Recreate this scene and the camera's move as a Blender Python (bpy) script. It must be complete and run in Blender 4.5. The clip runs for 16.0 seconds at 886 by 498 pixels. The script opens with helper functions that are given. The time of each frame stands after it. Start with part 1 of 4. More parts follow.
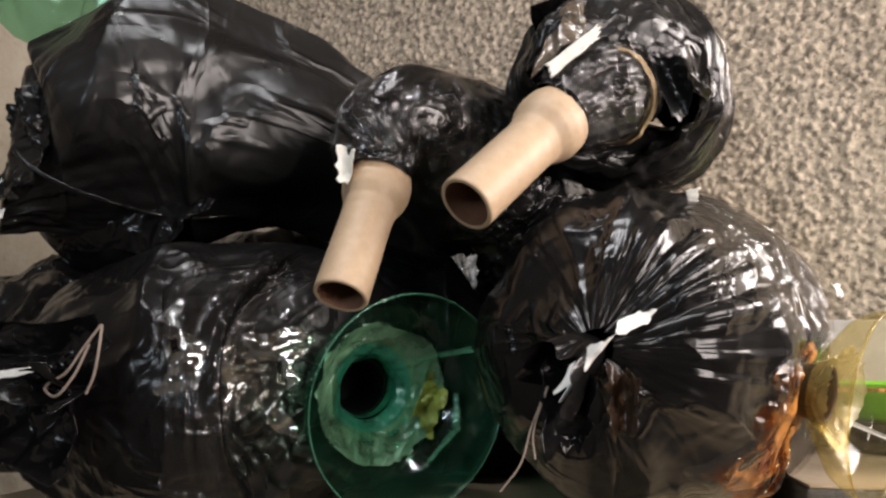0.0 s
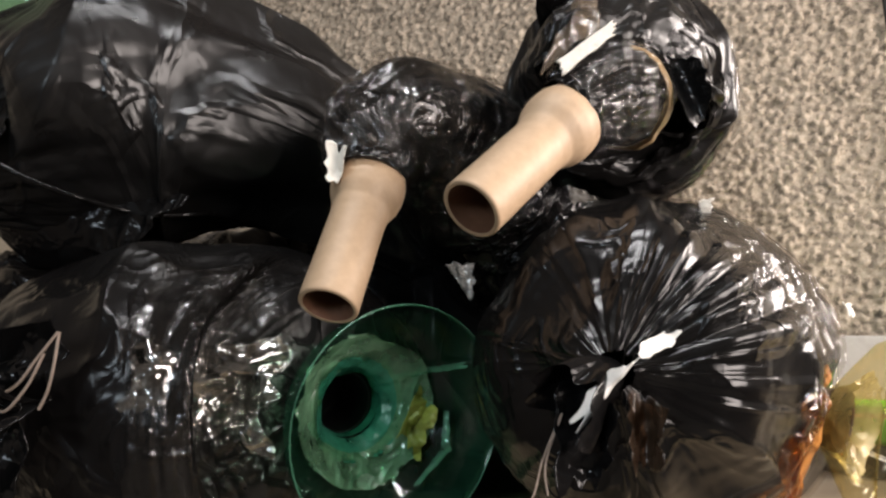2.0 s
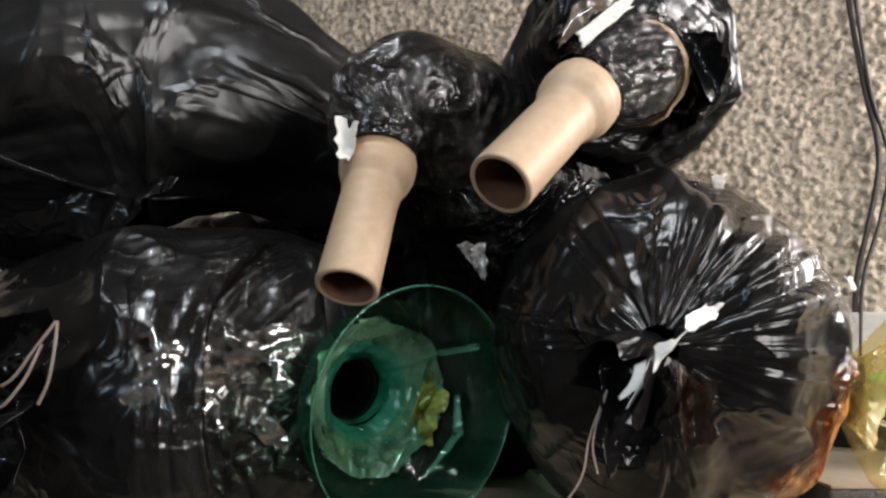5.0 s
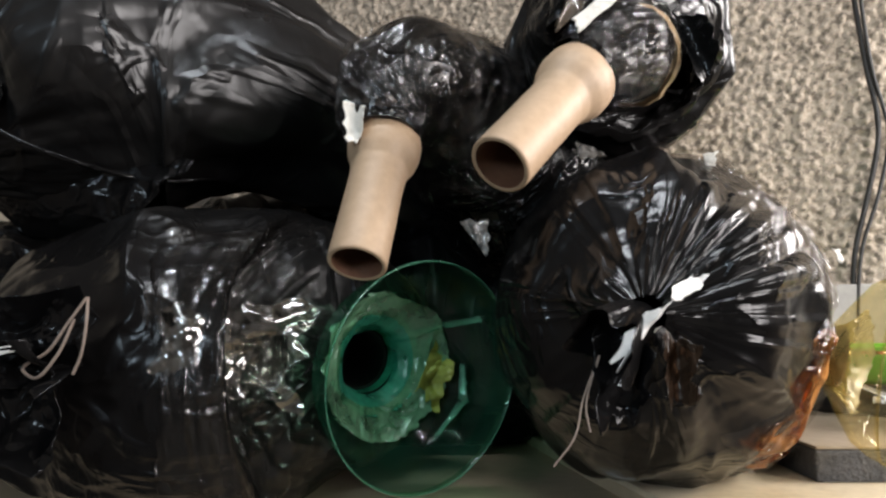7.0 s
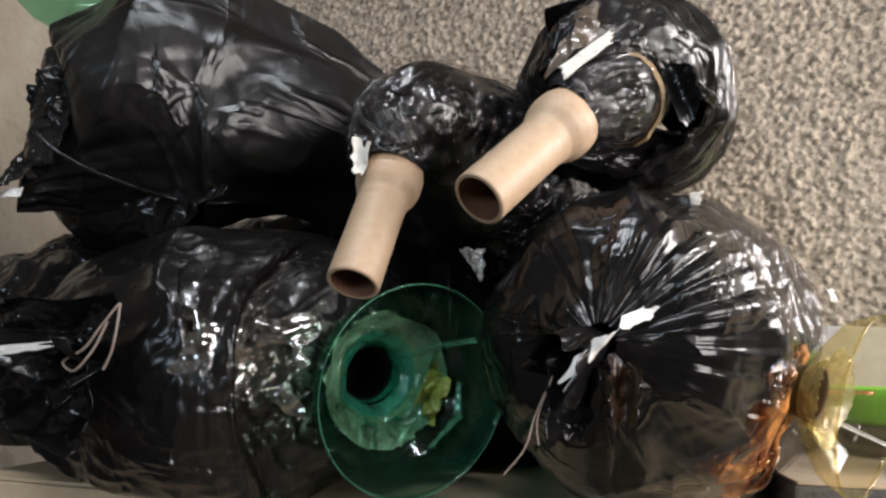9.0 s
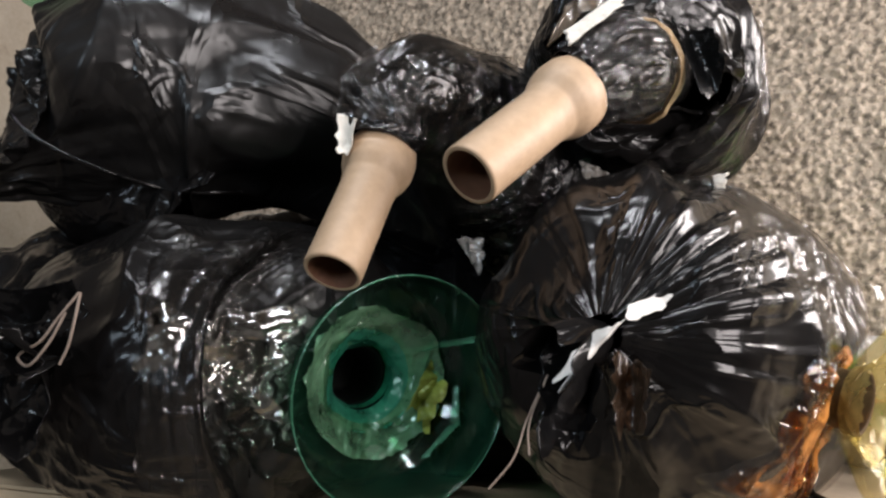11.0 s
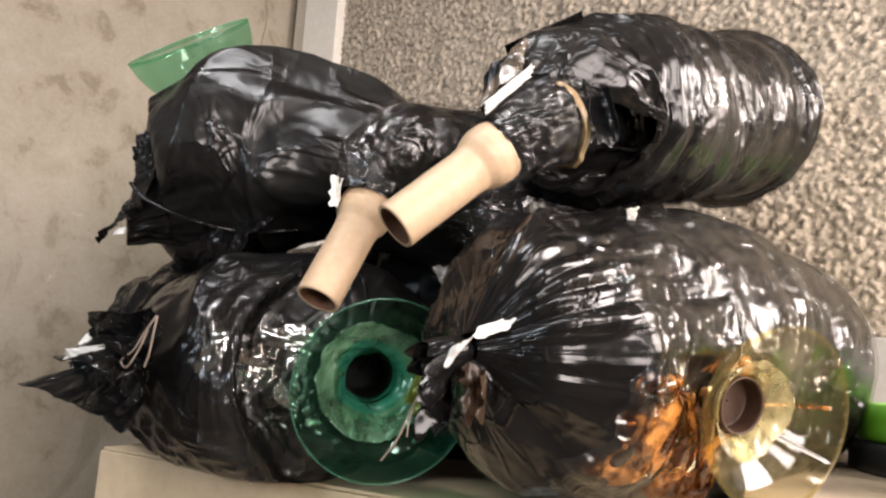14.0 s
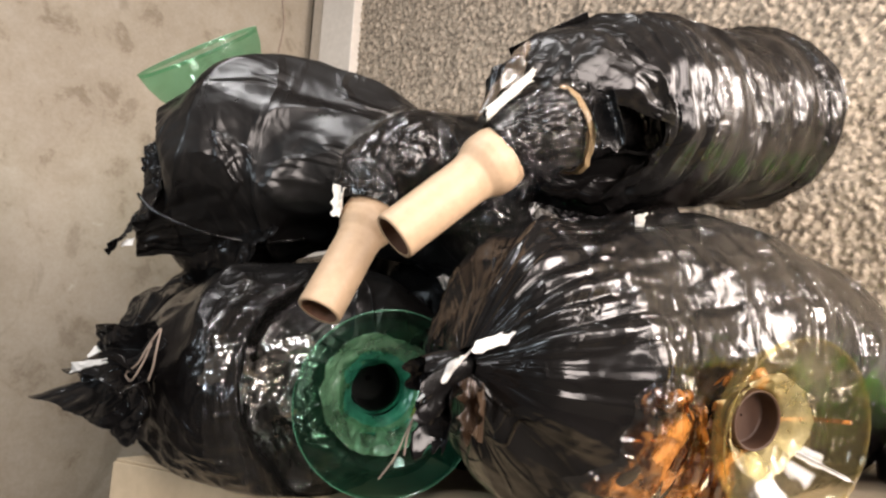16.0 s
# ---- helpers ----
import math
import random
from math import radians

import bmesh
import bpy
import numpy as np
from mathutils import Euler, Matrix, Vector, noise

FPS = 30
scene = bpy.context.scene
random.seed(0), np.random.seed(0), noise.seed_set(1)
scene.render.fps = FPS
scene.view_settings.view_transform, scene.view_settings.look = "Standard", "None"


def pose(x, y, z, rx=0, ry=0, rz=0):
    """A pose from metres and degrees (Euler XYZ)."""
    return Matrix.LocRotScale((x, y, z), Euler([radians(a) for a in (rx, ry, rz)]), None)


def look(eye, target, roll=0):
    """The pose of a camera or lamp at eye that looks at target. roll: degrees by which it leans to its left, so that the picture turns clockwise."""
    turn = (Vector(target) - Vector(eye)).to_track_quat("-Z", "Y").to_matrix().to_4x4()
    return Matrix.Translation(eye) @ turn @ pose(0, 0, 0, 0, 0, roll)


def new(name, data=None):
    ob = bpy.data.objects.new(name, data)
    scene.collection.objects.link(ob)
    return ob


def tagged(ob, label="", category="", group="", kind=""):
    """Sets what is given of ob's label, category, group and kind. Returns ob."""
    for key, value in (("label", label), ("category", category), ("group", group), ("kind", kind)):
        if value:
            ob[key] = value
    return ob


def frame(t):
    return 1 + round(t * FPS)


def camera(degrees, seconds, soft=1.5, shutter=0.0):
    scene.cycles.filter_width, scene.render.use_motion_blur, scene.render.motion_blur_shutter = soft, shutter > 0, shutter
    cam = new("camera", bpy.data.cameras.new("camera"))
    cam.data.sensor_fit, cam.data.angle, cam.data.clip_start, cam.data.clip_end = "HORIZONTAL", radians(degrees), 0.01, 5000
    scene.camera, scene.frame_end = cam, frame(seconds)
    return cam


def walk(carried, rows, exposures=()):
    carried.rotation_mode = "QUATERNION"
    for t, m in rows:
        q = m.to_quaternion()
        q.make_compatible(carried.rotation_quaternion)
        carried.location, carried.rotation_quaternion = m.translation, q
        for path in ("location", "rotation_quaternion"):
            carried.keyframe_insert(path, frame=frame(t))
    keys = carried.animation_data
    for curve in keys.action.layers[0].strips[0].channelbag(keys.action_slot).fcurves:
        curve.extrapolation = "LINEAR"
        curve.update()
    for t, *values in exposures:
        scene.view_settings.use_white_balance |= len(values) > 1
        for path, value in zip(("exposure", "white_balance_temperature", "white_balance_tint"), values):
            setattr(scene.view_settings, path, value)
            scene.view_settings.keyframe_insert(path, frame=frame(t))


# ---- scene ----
cam = camera(65.4, 16.0, 2.4)
PATH = [
    (0, (0.0549, 0.0498, 1.2006), (-0.2852, 0.9750, 1.3693), 0.21),
    (0.5, (0.0447, 0.0475, 1.2097), (-0.2309, 0.9968, 1.3610), -1.18),
    (1, (0.0396, 0.0797, 1.2053), (-0.2709, 1.0145, 1.3779), -0.07),
    (1.5, (0.0336, 0.0725, 1.1996), (-0.2778, 1.0026, 1.3945), 0.63),
    (2, (0.0228, 0.0807, 1.2108), (-0.2751, 1.0194, 1.3840), 1.22),
    (2.5, (0.0104, 0.0742, 1.2218), (-0.3141, 1.0101, 1.3582), 1.88),
    (3, (0.0018, 0.0828, 1.2058), (-0.3156, 1.0230, 1.3295), 1.94),
    (3.5, (0.0058, 0.0700, 1.1986), (-0.3270, 1.0047, 1.3240), 1.83),
    (4, (-0.0016, 0.0554, 1.1952), (-0.3027, 1.0006, 1.3207), 1.20),
    (4.5, (-0.0218, 0.0408, 1.2035), (-0.2656, 1.0016, 1.3356), -0.11),
    (5, (-0.0251, 0.0833, 1.2053), (-0.2558, 1.0432, 1.3647), -0.32),
    (7.5, (-0.0098, 0.0335, 1.2009), (-0.2573, 0.9946, 1.3235), -0.89),
    (8, (0.0130, 0.0070, 1.2015), (-0.2590, 0.9600, 1.3342), 0.10),
    (10.5, (0.0630, 0.0883, 1.1867), (-0.3175, 0.9951, 1.3683), 3.18),
    (11, (0.0575, 0.0936, 1.1879), (-0.3178, 1.0034, 1.3653), 2.89),
    (11.5, (0.0799, 0.0979, 1.1894), (-0.3130, 1.0016, 1.3594), 2.45),
    (12, (0.1612, 0.1196, 1.1874), (-0.3192, 0.9808, 1.3530), 3.25),
    (12.5, (0.2280, 0.0964, 1.1887), (-0.3216, 0.9153, 1.3540), 2.77),
    (13, (0.2700, 0.0206, 1.1915), (-0.2667, 0.8532, 1.3282), 2.84),
    (13.5, (0.2806, 0.0111, 1.1940), (-0.2692, 0.8377, 1.3144), 1.90),
    (14, (0.2745, 0.0637, 1.2022), (-0.3218, 0.8502, 1.3632), 3.37),
    (14.5, (0.2864, 0.0704, 1.2053), (-0.3363, 0.8337, 1.3778), 2.66),
    (15, (0.2857, 0.0874, 1.2063), (-0.3419, 0.8507, 1.3597), 2.55),
    (15.5, (0.2789, 0.0912, 1.2020), (-0.3459, 0.8592, 1.3427), 3.17),
    (16, (0.2813, 0.0863, 1.2117), (-0.3438, 0.8497, 1.3744), 3.03),
]
walk(cam, [(t, look(eye, target, roll)) for t, eye, target, roll in PATH], [(0, 0.05, 6700, 13), (1, 0.05, 6200, 10), (2, 0.05, 6750, 13), (3, 0.0, 6650, 12), (5, 0.0, 6300, 9), (8, 0.0, 6250, 10), (12.4, 0.08, 6450, 13), (13.2, 0.45, 6500, 13), (14.0, 0.56, 6750, 14), (16, 0.56, 6850, 14)])

# ---- light ----
world = bpy.data.worlds.new("world")
scene.world = world
world.use_nodes = True
wn = world.node_tree.nodes
wn["Background"].inputs[0].default_value = (0.6, 0.75, 1.0, 1)
wn["Background"].inputs[1].default_value = 0.3


def area(name, m, w, h, watts, colour):
    d = bpy.data.lights.new(name, "AREA")
    d.shape, d.size, d.size_y, d.energy, d.color = "RECTANGLE", w, h, watts, colour
    o = new(name, d)
    o.matrix_world = m
    return o


# two windows in the right-hand wall give most of the light; a small one behind and a weak strip light add a little
area("window_daylight", look((1.655, 0.97, 1.88), (0.0, 0.75, 1.45)), 0.8, 0.66, 47, (1.0, 0.92, 0.87))
area("window_daylight", look((1.655, -0.40, 1.65), (0.0, 0.4, 1.3)), 0.80, 1.0, 40, (1.0, 0.92, 0.875))
area("back_window_daylight", look((-0.75, -2.16, 1.85), (-0.6, 0.0, 1.5)), 0.55, 0.6, 19, (0.74, 0.89, 1.0))
area("strip_glow", look((-0.10, 0.0, 2.52), (-0.10, 0.0, 0.0)), 1.0, 0.12, 14, (0.94, 0.97, 1.0))


# ---- materials ----
def material(name):
    m = bpy.data.materials.new(name)
    m.use_nodes = True
    t = m.node_tree
    return m, t, t.nodes, t.links, t.nodes["Principled BSDF"]


def coords(n, l, scale=(1, 1, 1)):
    c = n.new("ShaderNodeTexCoord")
    mp = n.new("ShaderNodeMapping")
    mp.inputs["Scale"].default_value = scale
    l.new(c.outputs["Object"], mp.inputs[0])
    return mp.outputs[0]


def noise_tex(n, l, vec, scale, detail=4, rough=0.55, distort=0.0):
    t = n.new("ShaderNodeTexNoise")
    t.inputs["Scale"].default_value = scale
    t.inputs["Detail"].default_value = detail
    t.inputs["Roughness"].default_value = rough
    t.inputs["Distortion"].default_value = distort
    l.new(vec, t.inputs["Vector"])
    return t.outputs["Fac"]


def ramp(n, l, fac, stops):
    r = n.new("ShaderNodeValToRGB")
    e = r.color_ramp.elements
    while len(e) < len(stops):
        e.new(0.5)
    for k, (p, c) in zip(e, stops):
        k.position, k.color = p, (*c, 1) if len(c) == 3 else c
    l.new(fac, r.inputs[0])
    return r.outputs[0]


def mix(n, l, fac, a, b, how="MIX"):
    m = n.new("ShaderNodeMix")
    m.data_type, m.blend_type = "RGBA", how
    for v, s in ((fac, m.inputs[0]), (a, m.inputs[6]), (b, m.inputs[7])):
        if isinstance(v, (int, float)):
            s.default_value = v
        elif isinstance(v, tuple):
            s.default_value = (*v, 1)
        else:
            l.new(v, s)
    return m.outputs[2]


def bump(n, l, height, strength, distance, after=None):
    b = n.new("ShaderNodeBump")
    b.inputs["Strength"].default_value = strength
    b.inputs["Distance"].default_value = distance
    l.new(height, b.inputs["Height"])
    if after is not None:
        l.new(after, b.inputs["Normal"])
    return b.outputs[0]


def voronoi(n, l, vec, scale, feature="F1"):
    v = n.new("ShaderNodeTexVoronoi")
    v.feature = feature
    v.inputs["Scale"].default_value = scale
    l.new(vec, v.inputs["Vector"])
    return v.outputs["Distance"]


def crumple(n, l, scale, slope, stretch=(1, 1, 1), after=None):
    """Facets of crushed film: cells that each tilt their own way, with broken edges between them."""
    v = coords(n, l, stretch)
    nz = n.new("ShaderNodeTexNoise")
    nz.inputs["Scale"].default_value = scale * 0.6
    nz.inputs["Detail"].default_value = 3
    l.new(v, nz.inputs["Vector"])
    off = n.new("ShaderNodeVectorMath")
    off.operation = "MULTIPLY_ADD"
    off.inputs[1].default_value = (1.3 / scale,) * 3
    l.new(nz.outputs["Color"], off.inputs[0])
    l.new(v, off.inputs[2])
    vo = n.new("ShaderNodeTexVoronoi")
    vo.inputs["Scale"].default_value = scale
    l.new(off.outputs[0], vo.inputs["Vector"])
    rel = n.new("ShaderNodeVectorMath")
    rel.operation = "SUBTRACT"
    l.new(off.outputs[0], rel.inputs[0])
    l.new(vo.outputs["Position"], rel.inputs[1])
    tilt = n.new("ShaderNodeVectorMath")
    tilt.operation = "SUBTRACT"
    l.new(vo.outputs["Color"], tilt.inputs[0])
    tilt.inputs[1].default_value = (0.5, 0.5, 0.5)
    dot = n.new("ShaderNodeVectorMath")
    dot.operation = "DOT_PRODUCT"
    l.new(rel.outputs[0], dot.inputs[0])
    l.new(tilt.outputs[0], dot.inputs[1])
    return bump(n, l, dot.outputs["Value"], 1.0, slope, after)


def crease_lines(n, l, scale, depth, width, stretch=(1, 1, 1), after=None):
    """Thin raised lines where film has been folded, in an irregular net."""
    v = coords(n, l, stretch)
    nz = n.new("ShaderNodeTexNoise")
    nz.inputs["Scale"].default_value = scale * 0.8
    nz.inputs["Detail"].default_value = 4
    l.new(v, nz.inputs["Vector"])
    off = n.new("ShaderNodeVectorMath")
    off.operation = "MULTIPLY_ADD"
    off.inputs[1].default_value = (1.6 / scale,) * 3
    l.new(nz.outputs["Color"], off.inputs[0])
    l.new(v, off.inputs[2])
    d = voronoi(n, l, off.outputs[0], scale, "DISTANCE_TO_EDGE")
    keep = noise_tex(n, l, v, scale * 0.35, 2, 0.5)
    line_h = ramp(n, l, d, [(0.0, (1, 1, 1)), (width, (0, 0, 0))])
    masked = mix(n, l, ramp(n, l, keep, [(0.42, (0, 0, 0)), (0.58, (1, 1, 1))]), (0.0, 0.0, 0.0), line_h)
    return bump(n, l, masked, 1.0, depth, after)


def streaks(n, l, scale, depth, turn, after):
    """Long fine creases of stretched film that run one way, in patches."""
    c = n.new("ShaderNodeTexCoord")
    mp = n.new("ShaderNodeMapping")
    mp.vector_type = "TEXTURE"
    mp.inputs["Rotation"].default_value = tuple(radians(a) for a in turn)
    mp.inputs["Scale"].default_value = (1, 1, 9)
    l.new(c.outputs["Object"], mp.inputs[0])
    ridge = ramp(n, l, noise_tex(n, l, mp.outputs[0], scale, 2, 0.5, 0.5), [(0.42, (0, 0, 0)), (0.50, (1, 1, 1)), (0.58, (0, 0, 0))])
    where = ramp(n, l, noise_tex(n, l, coords(n, l), 11, 2, 0.5), [(0.38, (0.05,) * 3), (0.62, (1, 1, 1))])
    return bump(n, l, mix(n, l, where, (0.0, 0.0, 0.0), ridge), 1.0, depth, after)


def bag_film(name, rough, dust, relief, ior=1.52):
    """Black polythene: dusty in places, with fine creases."""
    m, t, n, l, p = material(name)
    v = coords(n, l)
    big = noise_tex(n, l, v, 9, 5, 0.6)
    fine = noise_tex(n, l, v, 90, 4, 0.65)
    crease = noise_tex(n, l, coords(n, l, (1, 1, 2.2)), 22, 3, 0.5, 1.2)
    col = ramp(n, l, big, [(0.42, (0.004, 0.0036, 0.0038)), (0.75, (0.006 + dust, 0.006 + dust * 0.95, 0.006 + dust * 0.85))])
    l.new(mix(n, l, 0.25, col, ramp(n, l, fine, [(0.3, (0.004, 0.004, 0.004)), (0.8, (0.02, 0.019, 0.018))])), p.inputs["Base Color"])
    l.new(ramp(n, l, big, [(0.3, (rough * 0.7,) * 3), (0.8, (rough * 1.6,) * 3)]), p.inputs["Roughness"])
    b = bump(n, l, crease, 0.15 * relief, 0.005)
    b = crumple(n, l, 17, 0.26 * relief, after=b)
    b = crumple(n, l, 48, 0.16 * relief, after=b)
    b = crease_lines(n, l, 13, 0.0016 * relief, 0.06, (1, 1, 1), b)
    l.new(bump(n, l, fine, 0.10 * relief, 0.0012, b), p.inputs["Normal"])
    p.inputs["IOR"].default_value = ior
    return m


def skin_film(name, rough, grains, relief, ior=1.5, line=1.0, dust=0.004):
    """Black polythene stretched over a filled bag: its creases run along or round the bag, as `grains` say (along, round, scale, depth)."""
    m, t, n, l, p = material(name)
    a = n.new("ShaderNodeAttribute")
    a.attribute_name = "skin"

    def film(sx, sr):
        mp = n.new("ShaderNodeMapping")
        mp.inputs["Scale"].default_value = (sx, sr, sr)
        l.new(a.outputs["Vector"], mp.inputs[0])
        return mp.outputs[0]

    v = film(1, 1)
    big = noise_tex(n, l, v, 7, 5, 0.6)
    fine = noise_tex(n, l, v, 120, 4, 0.65)
    col = ramp(n, l, big, [(0.35, (0.0045, 0.0040, 0.0040)), (0.95, (0.005 + dust, 0.005 + dust * 0.95, 0.005 + dust * 0.85))])
    l.new(col, p.inputs["Base Color"])
    l.new(ramp(n, l, big, [(0.3, (rough * 0.75,) * 3), (0.75, (rough * 1.5,) * 3)]), p.inputs["Roughness"])
    b = bump(n, l, noise_tex(n, l, v, 16, 2, 0.5, 0.8), 0.35 * relief, 0.010)
    for i, (sx, sr, scale, depth) in enumerate(grains):
        w = film(sx, sr)
        f = noise_tex(n, l, w, scale, 3, 0.45, 0.7)
        # a crease is a sharp fold line with slack film falling away on either side
        ridge = ramp(n, l, f, [(0.30, (0, 0, 0)), (0.44, (0.25, 0.25, 0.25)), (0.5, (1, 1, 1)), (0.56, (0.25, 0.25, 0.25)), (0.70, (0, 0, 0))])
        where = ramp(n, l, noise_tex(n, l, v, 9 + 3 * i, 2, 0.5), [(0.42, (0.03,) * 3), (0.62, (1, 1, 1))])
        b = bump(n, l, mix(n, l, where, (0.0, 0.0, 0.0), ridge), line, depth * relief, b)
    l.new(bump(n, l, fine, 0.08 * relief, 0.0010, b), p.inputs["Normal"])
    p.inputs["IOR"].default_value = ior
    return m


SKIN_R = skin_film("fan_creased_film", 0.19, [(0.2, 1, 15, 0.0026), (1, 0.35, 20, 0.0028)], 0.9, 1.42)
SKIN_L = skin_film("loosely_creased_film", 0.24, [(0.5, 1, 13, 0.005), (1, 0.7, 26, 0.0015)], 0.75, 1.30, 1.0, 0.005)
SKIN_U = skin_film("taut_dusty_film", 0.30, [(0.4, 1, 11, 0.0065), (1, 0.5, 13, 0.003)], 0.9, 1.46, 1.0, 0.007)
SKIN_M = skin_film("bunched_film", 0.17, [(1, 0.4, 26, 0.006), (0.5, 1, 36, 0.003)], 0.9)
SKIN_T = skin_film("ring_creased_film", 0.24, [(1, 0.13, 20, 0.0065), (1, 0.35, 38, 0.0022)], 0.9, 1.40, 1.0, 0.010)

BAG_GLOSS = bag_film("glossy_black_film", 0.20, 0.003, 1.1, 1.34)


def clear_film(name, tint, gloss, rough, cover=0.0, cover_tint=(1, 1, 1), crush=0.0, patchy=False, edge=0.3, rings=None):
    """Thin see-through plastic: a tinted pane with a shiny face; cover is how milky it is."""
    m, t, n, l, p = material(name)
    out = n["Material Output"]
    v = coords(n, l)
    see = n.new("ShaderNodeBsdfTransparent")
    see.inputs[0].default_value = (*tint, 1)
    shine = n.new("ShaderNodeBsdfGlossy")
    shine.inputs["Roughness"].default_value = rough
    b = bump(n, l, noise_tex(n, l, v, 45, 3, 0.6, 0.8), 0.2, 0.002)
    if rings:
        # creases of stretched wrap, which run round the bag and fan out along it
        a = n.new("ShaderNodeAttribute")
        a.attribute_name = "skin"
        for i, (sx, sr, scale, depth) in enumerate(rings):
            mp = n.new("ShaderNodeMapping")
            mp.inputs["Scale"].default_value = (sx, sr, sr)
            l.new(a.outputs["Vector"], mp.inputs[0])
            f = noise_tex(n, l, mp.outputs[0], scale, 2, 0.4, 0.5)
            fold = ramp(n, l, f, [(0.32, (0, 0, 0)), (0.46, (0.35,) * 3), (0.5, (1, 1, 1)), (0.54, (0.35,) * 3), (0.68, (0, 0, 0))])
            where = ramp(n, l, noise_tex(n, l, a.outputs["Vector"], 8 + 5 * i, 2, 0.5), [(0.36, (0.15,) * 3), (0.58, (1, 1, 1))])
            b = bump(n, l, mix(n, l, where, (0.0, 0.0, 0.0), fold), 1.0, depth, b)
    elif crush:
        b = crumple(n, l, 13, 0.45 * crush, (1, 1, 0.25), b)
        b = streaks(n, l, 34, 0.0040 * crush, (12, 20, 0), b)
        b = streaks(n, l, 23, 0.0050 * crush, (-30, -14, 0), b)
    l.new(b, shine.inputs["Normal"])
    f0 = ((gloss - 1) / (gloss + 1)) ** 2
    lw = n.new("ShaderNodeLayerWeight")
    lw.inputs[0].default_value = 0.5
    sheen = ramp(n, l, lw.outputs["Facing"], [(0.0, (f0,) * 3), (0.6, (f0,) * 3), (0.9, (f0 + 0.05,) * 3), (1.0, (f0 + edge,) * 3)])
    body = see.outputs[0]
    if cover:
        p.inputs["Base Color"].default_value = (*cover_tint, 1)
        p.inputs["Roughness"].default_value = 0.4
        l.new(b, p.inputs["Normal"])
        mm = n.new("ShaderNodeMixShader")
        l.new(ramp(n, l, noise_tex(n, l, v, 30, 4, 0.6), [(0.47, (0.0,) * 3), (0.60, (cover,) * 3)] if patchy else [(0.35, (cover * 0.4,) * 3), (0.7, (min(1, cover * 1.6),) * 3)]), mm.inputs[0])
        l.new(body, mm.inputs[1])
        l.new(p.outputs[0], mm.inputs[2])
        body = mm.outputs[0]
    ms = n.new("ShaderNodeMixShader")
    l.new(sheen, ms.inputs[0])
    l.new(body, ms.inputs[1])
    l.new(shine.outputs[0], ms.inputs[2])
    l.new(ms.outputs[0], out.inputs[0])
    return m


CLEAR = clear_film("clear_wrap_film", (0.95, 0.94, 0.93), 1.7, 0.16, 0.006, (0.5, 0.40, 0.32), 0.8, False, 0.03, [(1, 0.16, 24, 0.008), (0.25, 1, 26, 0.006), (1, 0.8, 45, 0.002)])
CRUSHED = clear_film("crushed_clear_film", (0.95, 0.93, 0.90), 2.8, 0.15, 0.02, (0.6, 0.50, 0.42), 0.0, True)
CLEAR_SOFT = clear_film("smooth_clear_film", (0.93, 0.92, 0.91), 1.5, 0.17, 0.01, (0.5, 0.42, 0.35), 0.8, False, 0.03, [(1, 0.12, 20, 0.008), (0.8, 0.6, 30, 0.002)])
GREEN_PET = clear_film("green_bottle_plastic", (0.60, 0.86, 0.72), 1.55, 0.06, 0.06, (0.05, 0.26, 0.15))
GREEN_SOFT = clear_film("pale_green_film", (0.40, 0.72, 0.50), 1.7, 0.14, 0.42, (0.28, 0.58, 0.34), 0.8)
TEAL = clear_film("bottle_shoulder_teal", (0.20, 0.60, 0.45), 1.5, 0.15, 0.6, (0.07, 0.42, 0.29), 0.3)
YELLOW_GREEN = clear_film("yellow_green_film", (0.75, 0.75, 0.25), 1.5, 0.14, 0.6, (0.45, 0.46, 0.10), 0.7)
YELLOW_PET = clear_film("yellow_bottle_plastic", (0.94, 0.88, 0.68), 1.6, 0.06, 0.07, (0.5, 0.4, 0.17))
GREEN_EDGE = clear_film("green_edge_and_highlight", (0.6, 0.9, 0.75), 1.7, 0.1, 0.3, (0.16, 0.45, 0.30))
YELLOW_EDGE = clear_film("yellow_cut_edge", (0.95, 0.9, 0.65), 1.5, 0.12, 0.10, (0.6, 0.5, 0.25))
CREAM_FILM = clear_film("cream_film", (0.92, 0.84, 0.52), 1.5, 0.15, 0.40, (0.66, 0.56, 0.30), 0.5)
BROWN_CLEAR = clear_film("brownish_clear_film", (0.75, 0.66, 0.56), 1.8, 0.18, 0.25, (0.30, 0.24, 0.18), 0.8)
CLEAR_SCRAP = clear_film("loose_clear_film", (0.8, 0.8, 0.78), 1.8, 0.2, 0.4, (0.45, 0.43, 0.40), 1.0)
# amber colour stands in for lit cardboard reflected in crushed film
AMBER_REFLECT = clear_film("amber_reflection_film", (0.92, 0.5, 0.2), 1.9, 0.14, 0.75, (0.60, 0.24, 0.055), 1.0, True)
BROWN_FILM = clear_film("brown_tinted_film", (0.45, 0.32, 0.22), 1.4, 0.2, 0.5, (0.07, 0.045, 0.028), 0.3)


